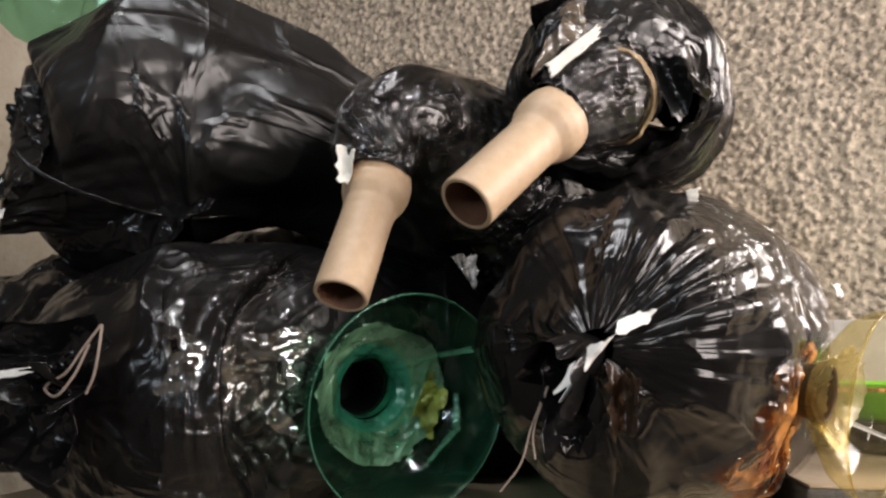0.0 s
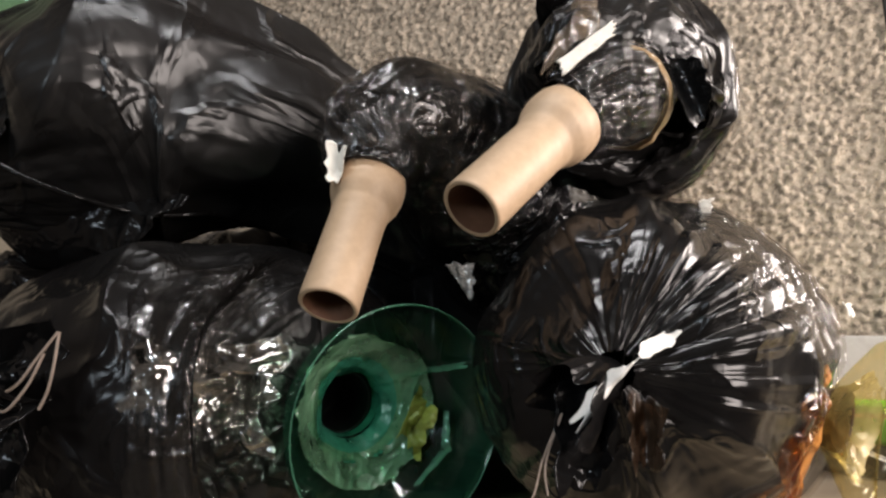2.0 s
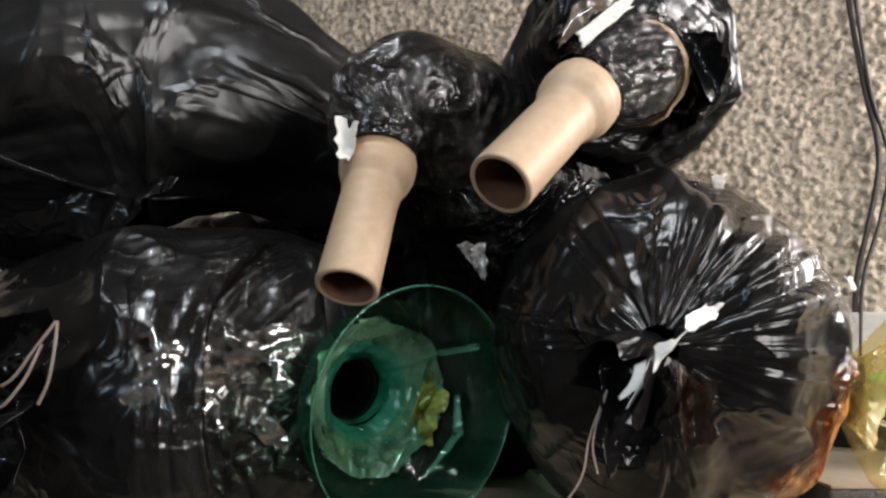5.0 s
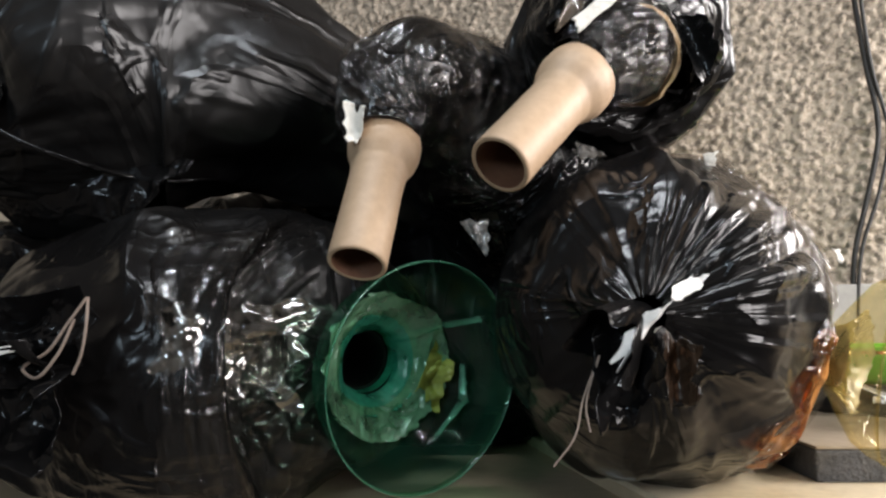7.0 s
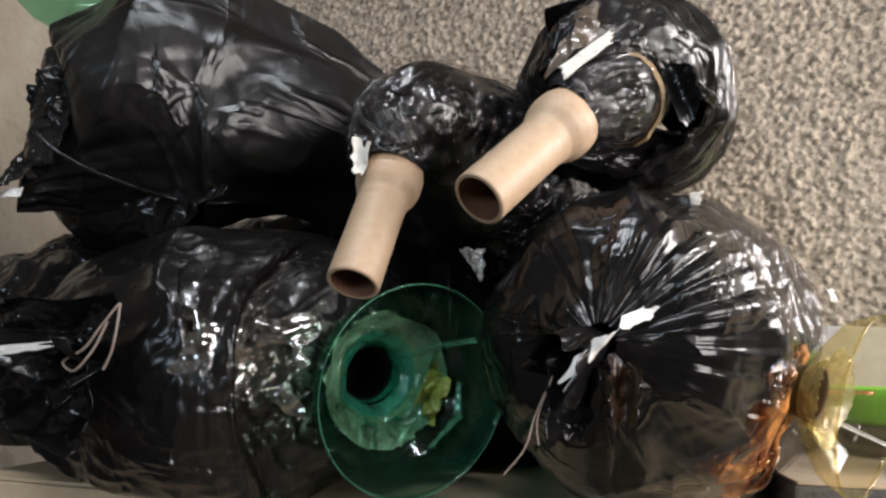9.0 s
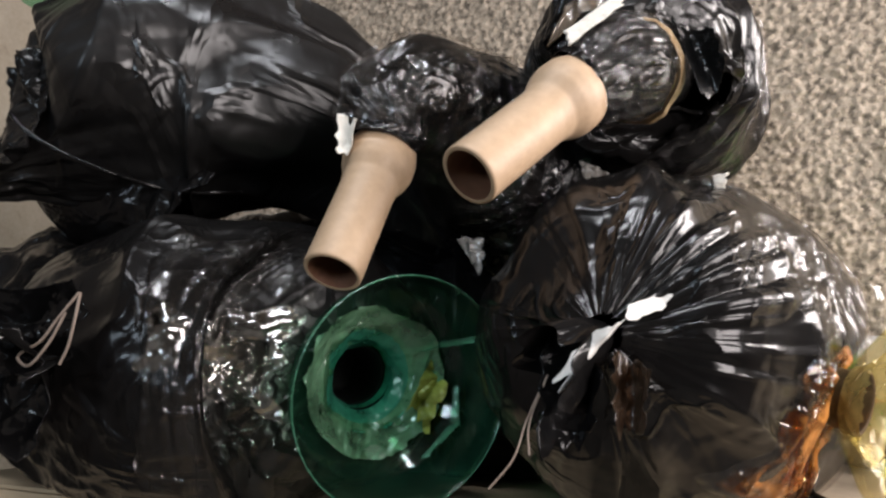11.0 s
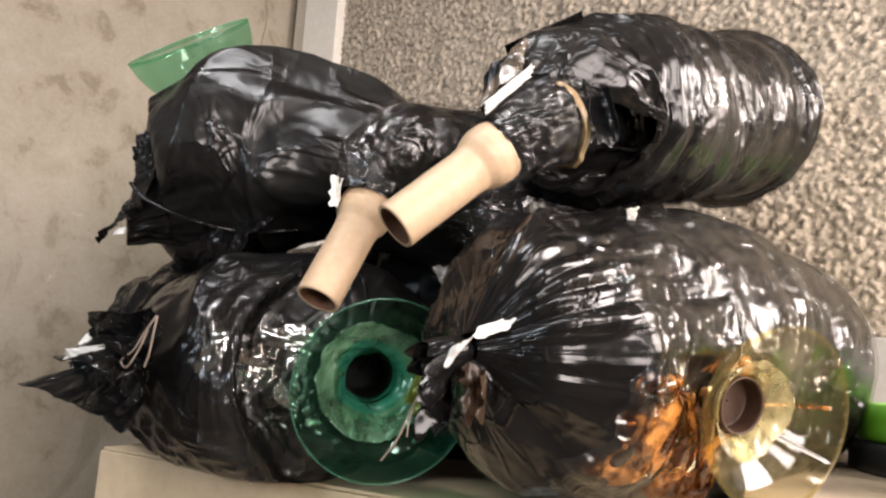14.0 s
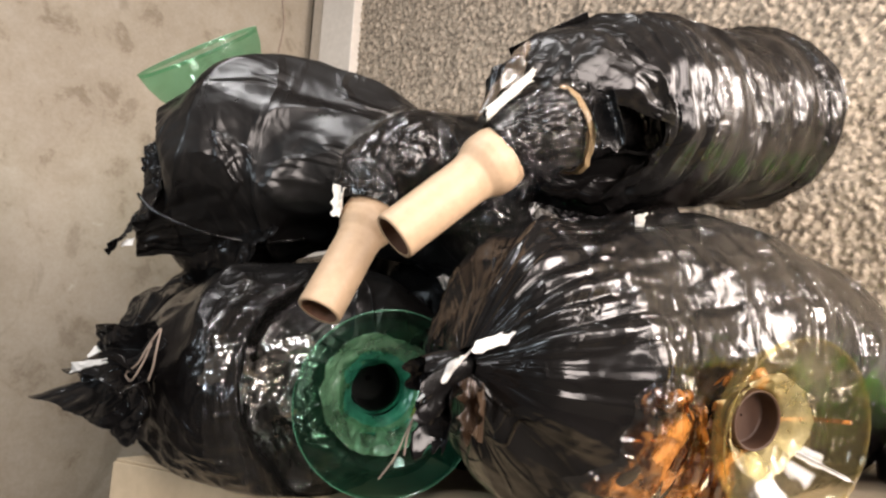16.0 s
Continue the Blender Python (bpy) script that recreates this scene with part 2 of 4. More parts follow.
def plain(name, col, col2, rough, scale, relief, dist=0.002, detail=5):
    m, t, n, l, p = material(name)
    v = coords(n, l)
    a = noise_tex(n, l, v, scale, detail, 0.6)
    b = noise_tex(n, l, v, scale * 9, 4, 0.6)
    c = ramp(n, l, a, [(0.3, col), (0.7, col2)])
    l.new(mix(n, l, 0.3, c, ramp(n, l, b, [(0.3, tuple(x * 0.8 for x in col)), (0.7, tuple(min(1, x * 1.15) for x in col2))])), p.inputs["Base Color"])
    p.inputs["Roughness"].default_value = rough
    l.new(bump(n, l, b, relief, dist), p.inputs["Normal"])
    return m


PIPE = plain("tan_pipe_plastic", (0.42, 0.29, 0.18), (0.48, 0.34, 0.22), 0.52, 14, 0.12, 0.0006)
PIPE_IN = plain("pipe_bore", (0.13, 0.055, 0.03), (0.19, 0.09, 0.05), 0.6, 20, 0.2, 0.0008)
PAPER = plain("white_torn_paper", (0.72, 0.68, 0.60), (0.82, 0.78, 0.70), 0.8, 30, 0.3, 0.0015)
PLASTIC_WHITE = plain("white_bag_film", (0.66, 0.64, 0.60), (0.78, 0.76, 0.72), 0.35, 30, 0.3, 0.0015)
BAND = plain("brown_tape_band", (0.30, 0.20, 0.10), (0.42, 0.30, 0.17), 0.3, 30, 0.3, 0.001)
STRING = plain("grey_string", (0.20, 0.15, 0.12), (0.32, 0.25, 0.20), 0.8, 60, 0.5, 0.001)
CARD = plain("brown_cardboard", (0.47, 0.36, 0.235), (0.53, 0.415, 0.275), 0.85, 6, 0.15, 0.001)
CARD_EDGE = plain("pale_board_edge", (0.62, 0.52, 0.36), (0.72, 0.62, 0.45), 0.85, 12, 0.2, 0.001)
STONE = plain("dark_grey_slab", (0.05, 0.05, 0.052), (0.13, 0.125, 0.12), 0.9, 30, 0.9, 0.006)
SLAB_TOP = plain("slab_top_brown", (0.34, 0.27, 0.19), (0.42, 0.34, 0.25), 0.8, 8, 0.3, 0.001)
GREEN_LID = plain("bright_green_plastic", (0.13, 0.42, 0.03), (0.17, 0.50, 0.04), 0.32, 10, 0.1, 0.0005)
YELLOW_LID = plain("bright_yellow_plastic", (0.80, 0.52, 0.02), (0.86, 0.58, 0.03), 0.35, 10, 0.1, 0.0005)
BLACK_TRAY = plain("black_plastic", (0.012, 0.012, 0.013), (0.03, 0.03, 0.03), 0.35, 20, 0.2, 0.001)
NECK_DARK = plain("dark_neck", (0.004, 0.006, 0.005), (0.01, 0.014, 0.012), 0.75, 20, 0.2, 0.001)
NECK_BROWN = plain("dark_brown_neck", (0.035, 0.015, 0.008), (0.06, 0.028, 0.015), 0.6, 20, 0.2, 0.001)
CABLE = plain("black_cable", (0.012, 0.011, 0.010), (0.03, 0.028, 0.025), 0.5, 30, 0.2, 0.001)
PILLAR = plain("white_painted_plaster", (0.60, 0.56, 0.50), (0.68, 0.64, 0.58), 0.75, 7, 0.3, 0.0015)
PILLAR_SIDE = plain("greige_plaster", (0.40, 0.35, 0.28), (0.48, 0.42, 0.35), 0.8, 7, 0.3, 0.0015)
DADO = plain("smooth_grey_render", (0.33, 0.32, 0.30), (0.40, 0.385, 0.36), 0.8, 6, 0.4, 0.002)
# dark tone for the unseen walls, so black film finds little to reflect
ROOM = plain("unseen_dark_plaster", (0.07, 0.06, 0.05), (0.11, 0.095, 0.08), 0.85, 4, 0.3, 0.002)
FLOOR = plain("concrete_floor", (0.10, 0.092, 0.082), (0.16, 0.15, 0.135), 0.85, 5, 0.4, 0.002)
LAMP_BODY = plain("white_lamp_metal", (0.7, 0.7, 0.7), (0.78, 0.78, 0.78), 0.4, 10, 0.05)


def pebble_material():
    m, t, n, l, p = material("roughcast_render")
    v = coords(n, l)
    a = noise_tex(n, l, v, 68, 3, 0.5)
    b = noise_tex(n, l, v, 210, 3, 0.6)
    c = noise_tex(n, l, v, 3, 3, 0.5)
    base = ramp(n, l, a, [(0.39, (0.10, 0.083, 0.064)), (0.47, (0.40, 0.35, 0.285)), (0.64, (0.60, 0.535, 0.45))])
    base = mix(n, l, 0.22, base, ramp(n, l, b, [(0.38, (0.15, 0.13, 0.105)), (0.62, (0.62, 0.565, 0.49))]))
    base = mix(n, l, 0.18, base, ramp(n, l, c, [(0.3, (0.40, 0.35, 0.29)), (0.7, (0.52, 0.475, 0.41))]))
    l.new(mix(n, l, 1.0, base, (0.84, 0.80, 0.75), "MULTIPLY"), p.inputs["Base Color"])
    p.inputs["Roughness"].default_value = 0.95
    l.new(bump(n, l, b, 0.6, 0.003), p.inputs["Normal"])
    return m


def concrete_material():
    m, t, n, l, p = material("stained_concrete")
    v = coords(n, l)
    a = noise_tex(n, l, v, 2.2, 6, 0.62, 0.4)
    b = noise_tex(n, l, v, 11, 6, 0.65, 0.3)
    c = noise_tex(n, l, v, 120, 4, 0.6)
    d = noise_tex(n, l, coords(n, l, (1, 1, 0.7)), 5.5, 4, 0.5, 0.8)
    base = ramp(n, l, a, [(0.40, (0.16, 0.112, 0.062)), (0.53, (0.32, 0.268, 0.19)), (0.60, (0.44, 0.395, 0.32))])
    base = mix(n, l, 0.7, base, ramp(n, l, b, [(0.36, (0.21, 0.17, 0.12)), (0.44, (0.38, 0.335, 0.26)), (0.74, (0.47, 0.43, 0.36))]))
    spots = ramp(n, l, d, [(0.30, (1, 1, 1)), (0.35, (0, 0, 0))])
    base = mix(n, l, mix(n, l, 0.6, (0.0, 0.0, 0.0), spots), base, (0.21, 0.18, 0.13))
    pale = ramp(n, l, noise_tex(n, l, v, 7.5, 5, 0.7, 0.6), [(0.68, (0, 0, 0)), (0.76, (0.7, 0.7, 0.7))])
    base = mix(n, l, pale, base, (0.60, 0.57, 0.50))
    base = mix(n, l, 1.0, base, (0.82, 0.81, 0.80), "MULTIPLY")
    l.new(mix(n, l, 0.2, base, ramp(n, l, c, [(0.3, (0.28, 0.245, 0.19)), (0.7, (0.48, 0.44, 0.38))])), p.inputs["Base Color"])
    p.inputs["Roughness"].default_value = 0.85
    l.new(bump(n, l, c, 0.25, 0.002, bump(n, l, b, 0.3, 0.006)), p.inputs["Normal"])
    return m


PEBBLE, CONCRETE = pebble_material(), concrete_material()


# ---- mesh helpers ----
def mesh_part(name, verts, faces, mat, parent=None, label="", smooth=True, skin=None):
    me = bpy.data.meshes.new(name)
    verts, faces = np.asarray(verts, np.float32), np.asarray(faces, np.int32)
    me.vertices.add(len(verts))
    me.vertices.foreach_set("co", verts.ravel())
    me.loops.add(faces.size)
    me.loops.foreach_set("vertex_index", faces.ravel())
    me.polygons.add(len(faces))
    me.polygons.foreach_set("loop_start", np.arange(len(faces), dtype=np.int32) * 4)
    me.update(calc_edges=True)
    if skin is not None:
        me.attributes.new("skin", "FLOAT_VECTOR", "POINT").data.foreach_set("vector", np.asarray(skin, np.float32).ravel())
    me.materials.append(mat)
    if smooth:
        me.polygons.foreach_set("use_smooth", [True] * len(me.polygons))
    me.update()
    o = new(name, me)
    o.parent = parent
    return tagged(o, label)


def part(name, bm, mat, parent=None, label="", smooth=False):
    me = bpy.data.meshes.new(name)
    bmesh.ops.recalc_face_normals(bm, faces=bm.faces)
    bm.to_mesh(me)
    bm.free()
    me.materials.append(mat)
    if smooth:
        me.polygons.foreach_set("use_smooth", [True] * len(me.polygons))
    o = new(name, me)
    o.parent = parent
    return tagged(o, label)


def thing(name, label, category, group="", kind=""):
    return tagged(new(name), label, category, group, kind)


def box_bm(x0, y0, z0, x1, y1, z1, bevel=0.0, turn=0.0, bm=None):
    bm = bm or bmesh.new()
    c = Matrix.Translation(((x0 + x1) / 2, (y0 + y1) / 2, (z0 + z1) / 2)) @ Matrix.Rotation(radians(turn), 4, "Z")
    r = bmesh.ops.create_cube(bm, size=1, matrix=c @ Matrix.Diagonal((x1 - x0, y1 - y0, z1 - z0, 1)))
    if bevel:
        es = list({e for v in r["verts"] for e in v.link_edges})
        bmesh.ops.bevel(bm, geom=es, offset=bevel, segments=2, affect="EDGES", profile=0.6)
    return bm


def folds(P, seed, freq, amp, count=3, decay=0.42):
    """Crushed film: networks of sharp creases with smooth facets between them, coarse to fine."""
    rng = np.random.default_rng(seed)
    out = np.zeros(len(P))
    for i in range(count):
        f = freq * 2.05**i
        K = rng.normal(size=(9, 3))
        K *= (f * rng.uniform(0.5, 1.2, 9) / np.linalg.norm(K, axis=1))[:, None]
        bent = P + 0.12 / f * np.sin(P @ (rng.normal(size=(3, 3)) * f * 4) + rng.uniform(0, 6, 3))
        field = np.sin(2 * np.pi * (bent @ K.T) + rng.uniform(0, 6.3, 9)).sum(1) / 2.1
        k4 = rng.normal(size=3) * freq * 2.2
        part_of = np.clip(0.55 + 0.75 * np.sin(P @ k4 + rng.uniform(0, 6)), 0.08, 1)
        out -= amp * decay**i * part_of * (np.sqrt(field**2 + 0.0015) - 0.6)
    return out


def lumps(P, seed, freq, amp):
    rng = np.random.default_rng(seed)
    out = np.zeros(len(P))
    for i in range(7):
        k = rng.normal(size=3) * freq * 1.3**i
        out += amp / 1.25**i * np.sin(P @ k + rng.uniform(0, 6))
    return out


def spline(rows, n):
    """A smooth curve of n rows through the given ones."""
    A = np.array(rows, float)
    d = np.r_[0, np.cumsum(np.linalg.norm(np.diff(A[:, :3], axis=0), axis=1) + 0.3 * np.abs(np.diff(A[:, 3])) if A.shape[1] > 3 else np.linalg.norm(np.diff(A, axis=0), axis=1))]
    m = np.gradient(A, d, axis=0)
    s = np.linspace(0, d[-1], n)
    i = np.clip(np.searchsorted(d, s, side="right") - 1, 0, len(d) - 2)
    h = (d[i + 1] - d[i])[:, None]
    u = ((s - d[i]) / (d[i + 1] - d[i]))[:, None]
    return (2 * u**3 - 3 * u**2 + 1) * A[i] + (u**3 - 2 * u**2 + u) * h * m[i] + (3 * u**2 - 2 * u**3) * A[i + 1] + (u**3 - u**2) * h * m[i + 1]


def sack_surface(rows, nu, nv, seed, amp, freq, lump=0.010, pleat=(0, 0, 0), floor=None, v0=0.0, v1=1.0, u0=0.0, u1=1.0, out=0.0, grain=(1.0, 1.0), spots=(), fan=None, tuck=0.0, dents=(), fine=False, seam=None, ends=(), extra=0.0):
    """The skin of a filled bag, swept along stations (x, y, z, radius), with gathered pleats, flat seamed ends, creases and lumps.
    grain: how fast the creases change along and round the bag. Gives the points, whether it closes, and each point's place on the flat film."""
    full = spline(rows, 400)
    run = np.r_[0, np.cumsum(np.linalg.norm(np.diff(full[:, :3], axis=0), axis=1) + 0.7 * np.abs(np.diff(full[:, 3])))]
    s = np.linspace(u0, u1, nu) * 399
    i = np.clip(s.astype(int), 0, 398)
    f = (s - i)[:, None]
    C = full[i] * (1 - f) + full[i + 1] * f
    T = np.gradient(full[:, :3], axis=0)[i]
    T /= np.linalg.norm(T, axis=1)[:, None] + 1e-9
    if seam is None:
        side = np.cross(T, (0, 0, 1.0))
    else:
        side = np.cross(T, np.array(seam, float))
    side /= np.linalg.norm(side, axis=1)[:, None] + 1e-9
    up = np.cross(side, T)
    ang = np.linspace(v0, v1, nv, endpoint=(v1 - v0) < 0.999) * 2 * np.pi
    D = np.cos(ang)[None, :, None] * side[:, None] + np.sin(ang)[None, :, None] * up[:, None]
    r = np.maximum(C[:, 3], 0.004)[:, None] * np.ones_like(ang)[None]
    t = np.linspace(u0, u1, nu)[:, None]
    wide = r.copy()
    for which, half, reach in ends:
        e = t if which == 0 else 1 - t
        wide = wide + np.maximum(half - r, 0) * np.exp(-((e / reach) ** 2))
    P = C[:, None, :3] + (r * np.cos(ang)[None])[..., None] * side[:, None] + (wide * np.sin(ang)[None])[..., None] * up[:, None]
    flat = P.reshape(-1, 3)
    length = np.interp(s, np.arange(400), run)[:, None] * np.ones_like(ang)[None]
    skin = np.stack([length, 0.11 * np.cos(ang)[None] + 0 * length, 0.11 * np.sin(ang)[None] + 0 * length], -1).reshape(-1, 3)
    Q = skin * (grain[0], grain[1], grain[1]) + seed * 0.37
    n_pleat, front, back = pleat
    crushed = folds(Q, seed + 1, freq, amp, 4 if fine else 3, 0.56 if fine else 0.42)
    if extra:
        crushed = crushed + folds(skin * (1.0, 0.35, 0.35), seed + 31, 22, extra, 2, 0.5)
    gain = np.ones(len(flat))
    for x, y, z, size, more in spots:
        gain += more * np.exp(-((flat - (x, y, z)) ** 2).sum(1) / size**2)
    disp = (lumps(flat, seed, 9.0, lump) + gain * crushed).reshape(nu, nv)
    damp = np.clip(r / 0.06, 0.15, 1)
    disp = disp * damp
    if n_pleat:
        rng = np.random.default_rng(seed + 5)
        wav = sum(rng.uniform(0.4, 1) * np.abs(np.sin(k * ang / 2 + rng.uniform(0, 6))) for k in (n_pleat, n_pleat + 5, n_pleat * 2 + 1)) - 1.2
        near = front * np.exp(-t / 0.12) + back * np.exp(-(1 - t) / 0.16)
        if fan is not None:
            wav = wav * (0.05 + 0.95 * np.clip(np.cos(ang - radians(fan)), 0, 1) ** 5)
        disp = disp + near * wav[None] * np.minimum(r, 0.05)
    lift = out
    if tuck:
        # the wrap's edges dip under the bag's skin along an uneven line
        sv = np.linspace(0, 1, nv)[None]
        su = np.linspace(0, 1, nu)[:, None]
        edge = np.minimum(su, 1 - su) * np.ones_like(sv)
        if v1 - v0 < 0.999:
            edge = np.minimum(edge, np.minimum(sv, 1 - sv))
        edge = edge + 0.4 * tuck * lumps(flat, seed + 3, 40, 0.5).reshape(nu, nv)
        lift = out - (out + 0.012) * (1 - np.clip(edge / tuck, 0, 1)) ** 1.5
    P = P + (disp + lift)[..., None] * D
    for x, y, z, size, deep in dents:
        P = P - (deep * np.exp(-((P - (x, y, z)) ** 2).sum(-1) / size**2))[..., None] * D
    if floor is not None:
        z = P[..., 2]
        P[..., 2] = np.where(z < floor + 0.012, floor + 0.012 * np.exp(np.clip((z - floor - 0.012) / 0.012, -4, 0)), z)
    return P, (v1 - v0) > 0.999, skin


def grid_faces(nu, nv, closed):
    a = np.arange(nu * nv).reshape(nu, nv)
    b = np.roll(a, -1, axis=1) if closed else a[:, 1:]
    c = a if closed else a[:, :-1]
    return np.stack([c[:-1], c[1:], b[1:], b[:-1]], -1).reshape(-1, 4)


def sack(name, rows, mat, parent, label="", nu=190, nv=210, **k):
    P, closed, skin = sack_surface(rows, nu, nv, **k)
    return mesh_part(name, P.reshape(-1, 3), grid_faces(nu, nv, closed), mat, parent, label, True, skin)


def frame_of(axis):
    a = Vector(axis).normalized()
    s = a.cross(Vector((0, 0, 1))).normalized() if abs(a.z) < 0.99 else Vector((1, 0, 0))
    return np.array(a), np.array(s), np.array(s.cross(a))


def revolve(name, base, axis, profile, mat, parent, label="", nv=72, wobble=0.0, seed=3, freq=30, ragged=0.0):
    """A turned form: profile rows (along the axis, radius); wobble crumples it, ragged tears the last ring."""
    a, s, u = frame_of(axis)
    ang = np.linspace(0, 2 * np.pi, nv, endpoint=False)
    D = np.cos(ang)[:, None] * s + np.sin(ang)[:, None] * u
    pr = np.array(profile, float)
    P = np.array(base) + pr[:, 0, None, None] * a + pr[:, 1, None, None] * D[None]
    flat = P.reshape(-1, 3)
    if wobble:
        w = folds(flat, seed, freq, wobble).reshape(len(pr), nv)
        P = P + w[..., None] * D[None] + 0.6 * w[..., None] * a
    if ragged:
        w = folds(P[-1], seed + 9, 60, ragged)
        P[-1] += w[:, None] * a
    return mesh_part(name, P.reshape(-1, 3), grid_faces(len(pr), nv, True), mat, parent, label)


def resample(profile, n):
    pr = np.array(profile, float)
    d = np.r_[0, np.cumsum(np.linalg.norm(np.diff(pr, axis=0), axis=1))]
    s = np.linspace(0, d[-1], n)
    return np.stack([np.interp(s, d, pr[:, 0]), np.interp(s, d, pr[:, 1])], 1)


def sheet(name, corners, mat, parent, label="", nu=26, nv=26, bulge=0.0, amp=0.003, freq=35, seed=1, thick=0.0008, ragged=0.15, bend=0.0, smooth=True):
    """A torn scrap of film or paper between four corners, creased, with an uneven edge and a thickness."""
    a, b, c, d = (np.array(x, float) for x in corners)
    u, v = np.meshgrid(np.linspace(0, 1, nu), np.linspace(0, 1, nv), indexing="ij")
    rng = np.random.default_rng(seed)
    w = ragged * (np.interp(np.linspace(0, 1, nu), np.linspace(0, 1, 9), rng.uniform(-0.5, 0.5, 9)))
    v = v * (1 + w[:, None] * v)
    w2 = ragged * (np.interp(np.linspace(0, 1, nv), np.linspace(0, 1, 7), rng.uniform(-0.5, 0.5, 7)))
    u = u * (1 + w2[None] * u)
    w3 = 0.5 * ragged * np.interp(np.linspace(0, 1, nu), np.linspace(0, 1, 8), rng.uniform(-0.5, 0.5, 8))
    v = v + w3[:, None] * (1 - v)
    w4 = 0.5 * ragged * np.interp(np.linspace(0, 1, nv), np.linspace(0, 1, 8), rng.uniform(-0.5, 0.5, 8))
    u = u + w4[None] * (1 - u)
    P = ((1 - u) * (1 - v))[..., None] * a + (u * (1 - v))[..., None] * b + (u * v)[..., None] * c + ((1 - u) * v)[..., None] * d
    nrm = np.cross(b - a, d - a)
    nrm /= np.linalg.norm(nrm) + 1e-9
    h = bulge * 4 * u * (1 - u) + bend * np.sin(v * 5.0) + folds(P.reshape(-1, 3), seed + 2, freq, amp, 4).reshape(nu, nv)
    P = P + h[..., None] * nrm
    top, bot = P.reshape(-1, 3), (P - thick * nrm).reshape(-1, 3)
    f = grid_faces(nu, nv, False)
    m = nu * nv
    e = np.arange(m).reshape(nu, nv)
    ring = np.r_[e[0, :], e[1:, -1], e[-1, -2::-1], e[-2:0:-1, 0]]
    nxt = np.roll(ring, -1)
    rim = np.stack([ring, nxt, nxt + m, ring + m], 1)
    return mesh_part(name, np.r_[top, bot], np.r_[f, f[:, ::-1] + m, rim], mat, parent, label, smooth)


def rope(name, pts, r, mat, parent, label="", n=60, nv=8):
    C = spline([(*p, r) for p in pts], n)[:, :3]
    T = np.gradient(C, axis=0)
    T /= np.linalg.norm(T, axis=1)[:, None] + 1e-9
    s = np.cross(T, (0.31, 0.2, 0.93))
    s /= np.linalg.norm(s, axis=1)[:, None] + 1e-9
    u = np.cross(s, T)
    ang = np.linspace(0, 2 * np.pi, nv, endpoint=False)
    P = C[:, None] + r * (np.cos(ang)[None, :, None] * s[:, None] + np.sin(ang)[None, :, None] * u[:, None])
    return mesh_part(name, P.reshape(-1, 3), grid_faces(n, nv, True), mat, parent, label)


def pipe(end, axis, parent, length=0.128, r=0.0205):
    """A tan plastic pipe end with a wider socket where it goes into the bag; end is the centre of its open mouth."""
    s0 = length * 0.58
    outer = [(0.0006, r - 0.0032), (0.0, r - 0.0024), (0.0, r - 0.0006), (0.0012, r), (s0, r), (s0 + 0.010, r + 0.0012), (s0 + 0.019, r + 0.0055), (s0 + 0.027, r + 0.0072), (s0 + 0.037, r + 0.0070), (s0 + 0.050, r + 0.0035), (length + 0.02, r + 0.003)]
    p = revolve("pipe", end, axis, resample(outer, 90), PIPE, parent, "tan plastic pipe with a wider socket", nv=64, wobble=0.0002, freq=12)
    revolve("pipe_bore", end, axis, resample([(length, r - 0.0034), (0.003, r - 0.0034), (0.0008, r - 0.0031)], 30), PIPE_IN, p, "darker rough inside of the pipe", nv=64, wobble=0.0004, freq=60)
    return p


# ---- the room ----
WALL_Y, WEST_X = 1.43, -1.42


def pebble_wall():
    x0, x1, z0, z1, st = -1.19, 1.10, 1.28, 2.55, 0.0038
    nx, nz = int((x1 - x0) / st), int((z1 - z0) / st)
    X, Z = np.meshgrid(np.linspace(x0, x1, nx), np.linspace(z0, z1, nz), indexing="ij")
    F = np.stack([X.ravel(), np.zeros(X.size), Z.ravel()], 1)
    rng = np.random.default_rng(8)
    # stones thrown into wet render: rounded bumps on a jittered grid, with gaps between them
    g = 0.0092
    gi, gj = int((x1 - x0) / g) + 4, int((z1 - z0) / g) + 4
    cx = (np.arange(gi)[:, None] - 1.5) * g + x0 + rng.uniform(-0.5, 0.5, (gi, gj)) * g * 1.2
    cz = (np.arange(gj)[None] - 1.5) * g + z0 + rng.uniform(-0.5, 0.5, (gi, gj)) * g * 1.2
    rad = rng.uniform(0.45, 1.05, (gi, gj)) * g * 0.72
    high = rng.uniform(0.2, 1.0, (gi, gj)) * 0.0095 * (rng.uniform(0, 1, (gi, gj)) > 0.16)
    H = np.zeros_like(X)
    bi, bj = ((X - x0) / g + 1.5).astype(int), ((Z - z0) / g + 1.5).astype(int)
    for di in (-1, 0, 1):
        for dj in (-1, 0, 1):
            i, j = np.clip(bi + di, 0, gi - 1), np.clip(bj + dj, 0, gj - 1)
            q = 1 - ((X - cx[i, j]) ** 2 + (Z - cz[i, j]) ** 2) / rad[i, j] ** 2
            H = np.maximum(H, high[i, j] * np.sqrt(np.clip(q, 0, 1)))
    H += lumps(F, 4, 25, 0.0010).reshape(X.shape) + rng.normal(0, 0.0005, X.shape)
    V = np.stack([X.ravel(), WALL_Y - H.ravel(), Z.ravel()], 1)
    return mesh_part("wall_north", V, grid_faces(nx, nz, False), PEBBLE, None, "rough grey-beige pebbledash render on the wall")


def structure(o, label):
    return tagged(o, label, "", "", "structure")


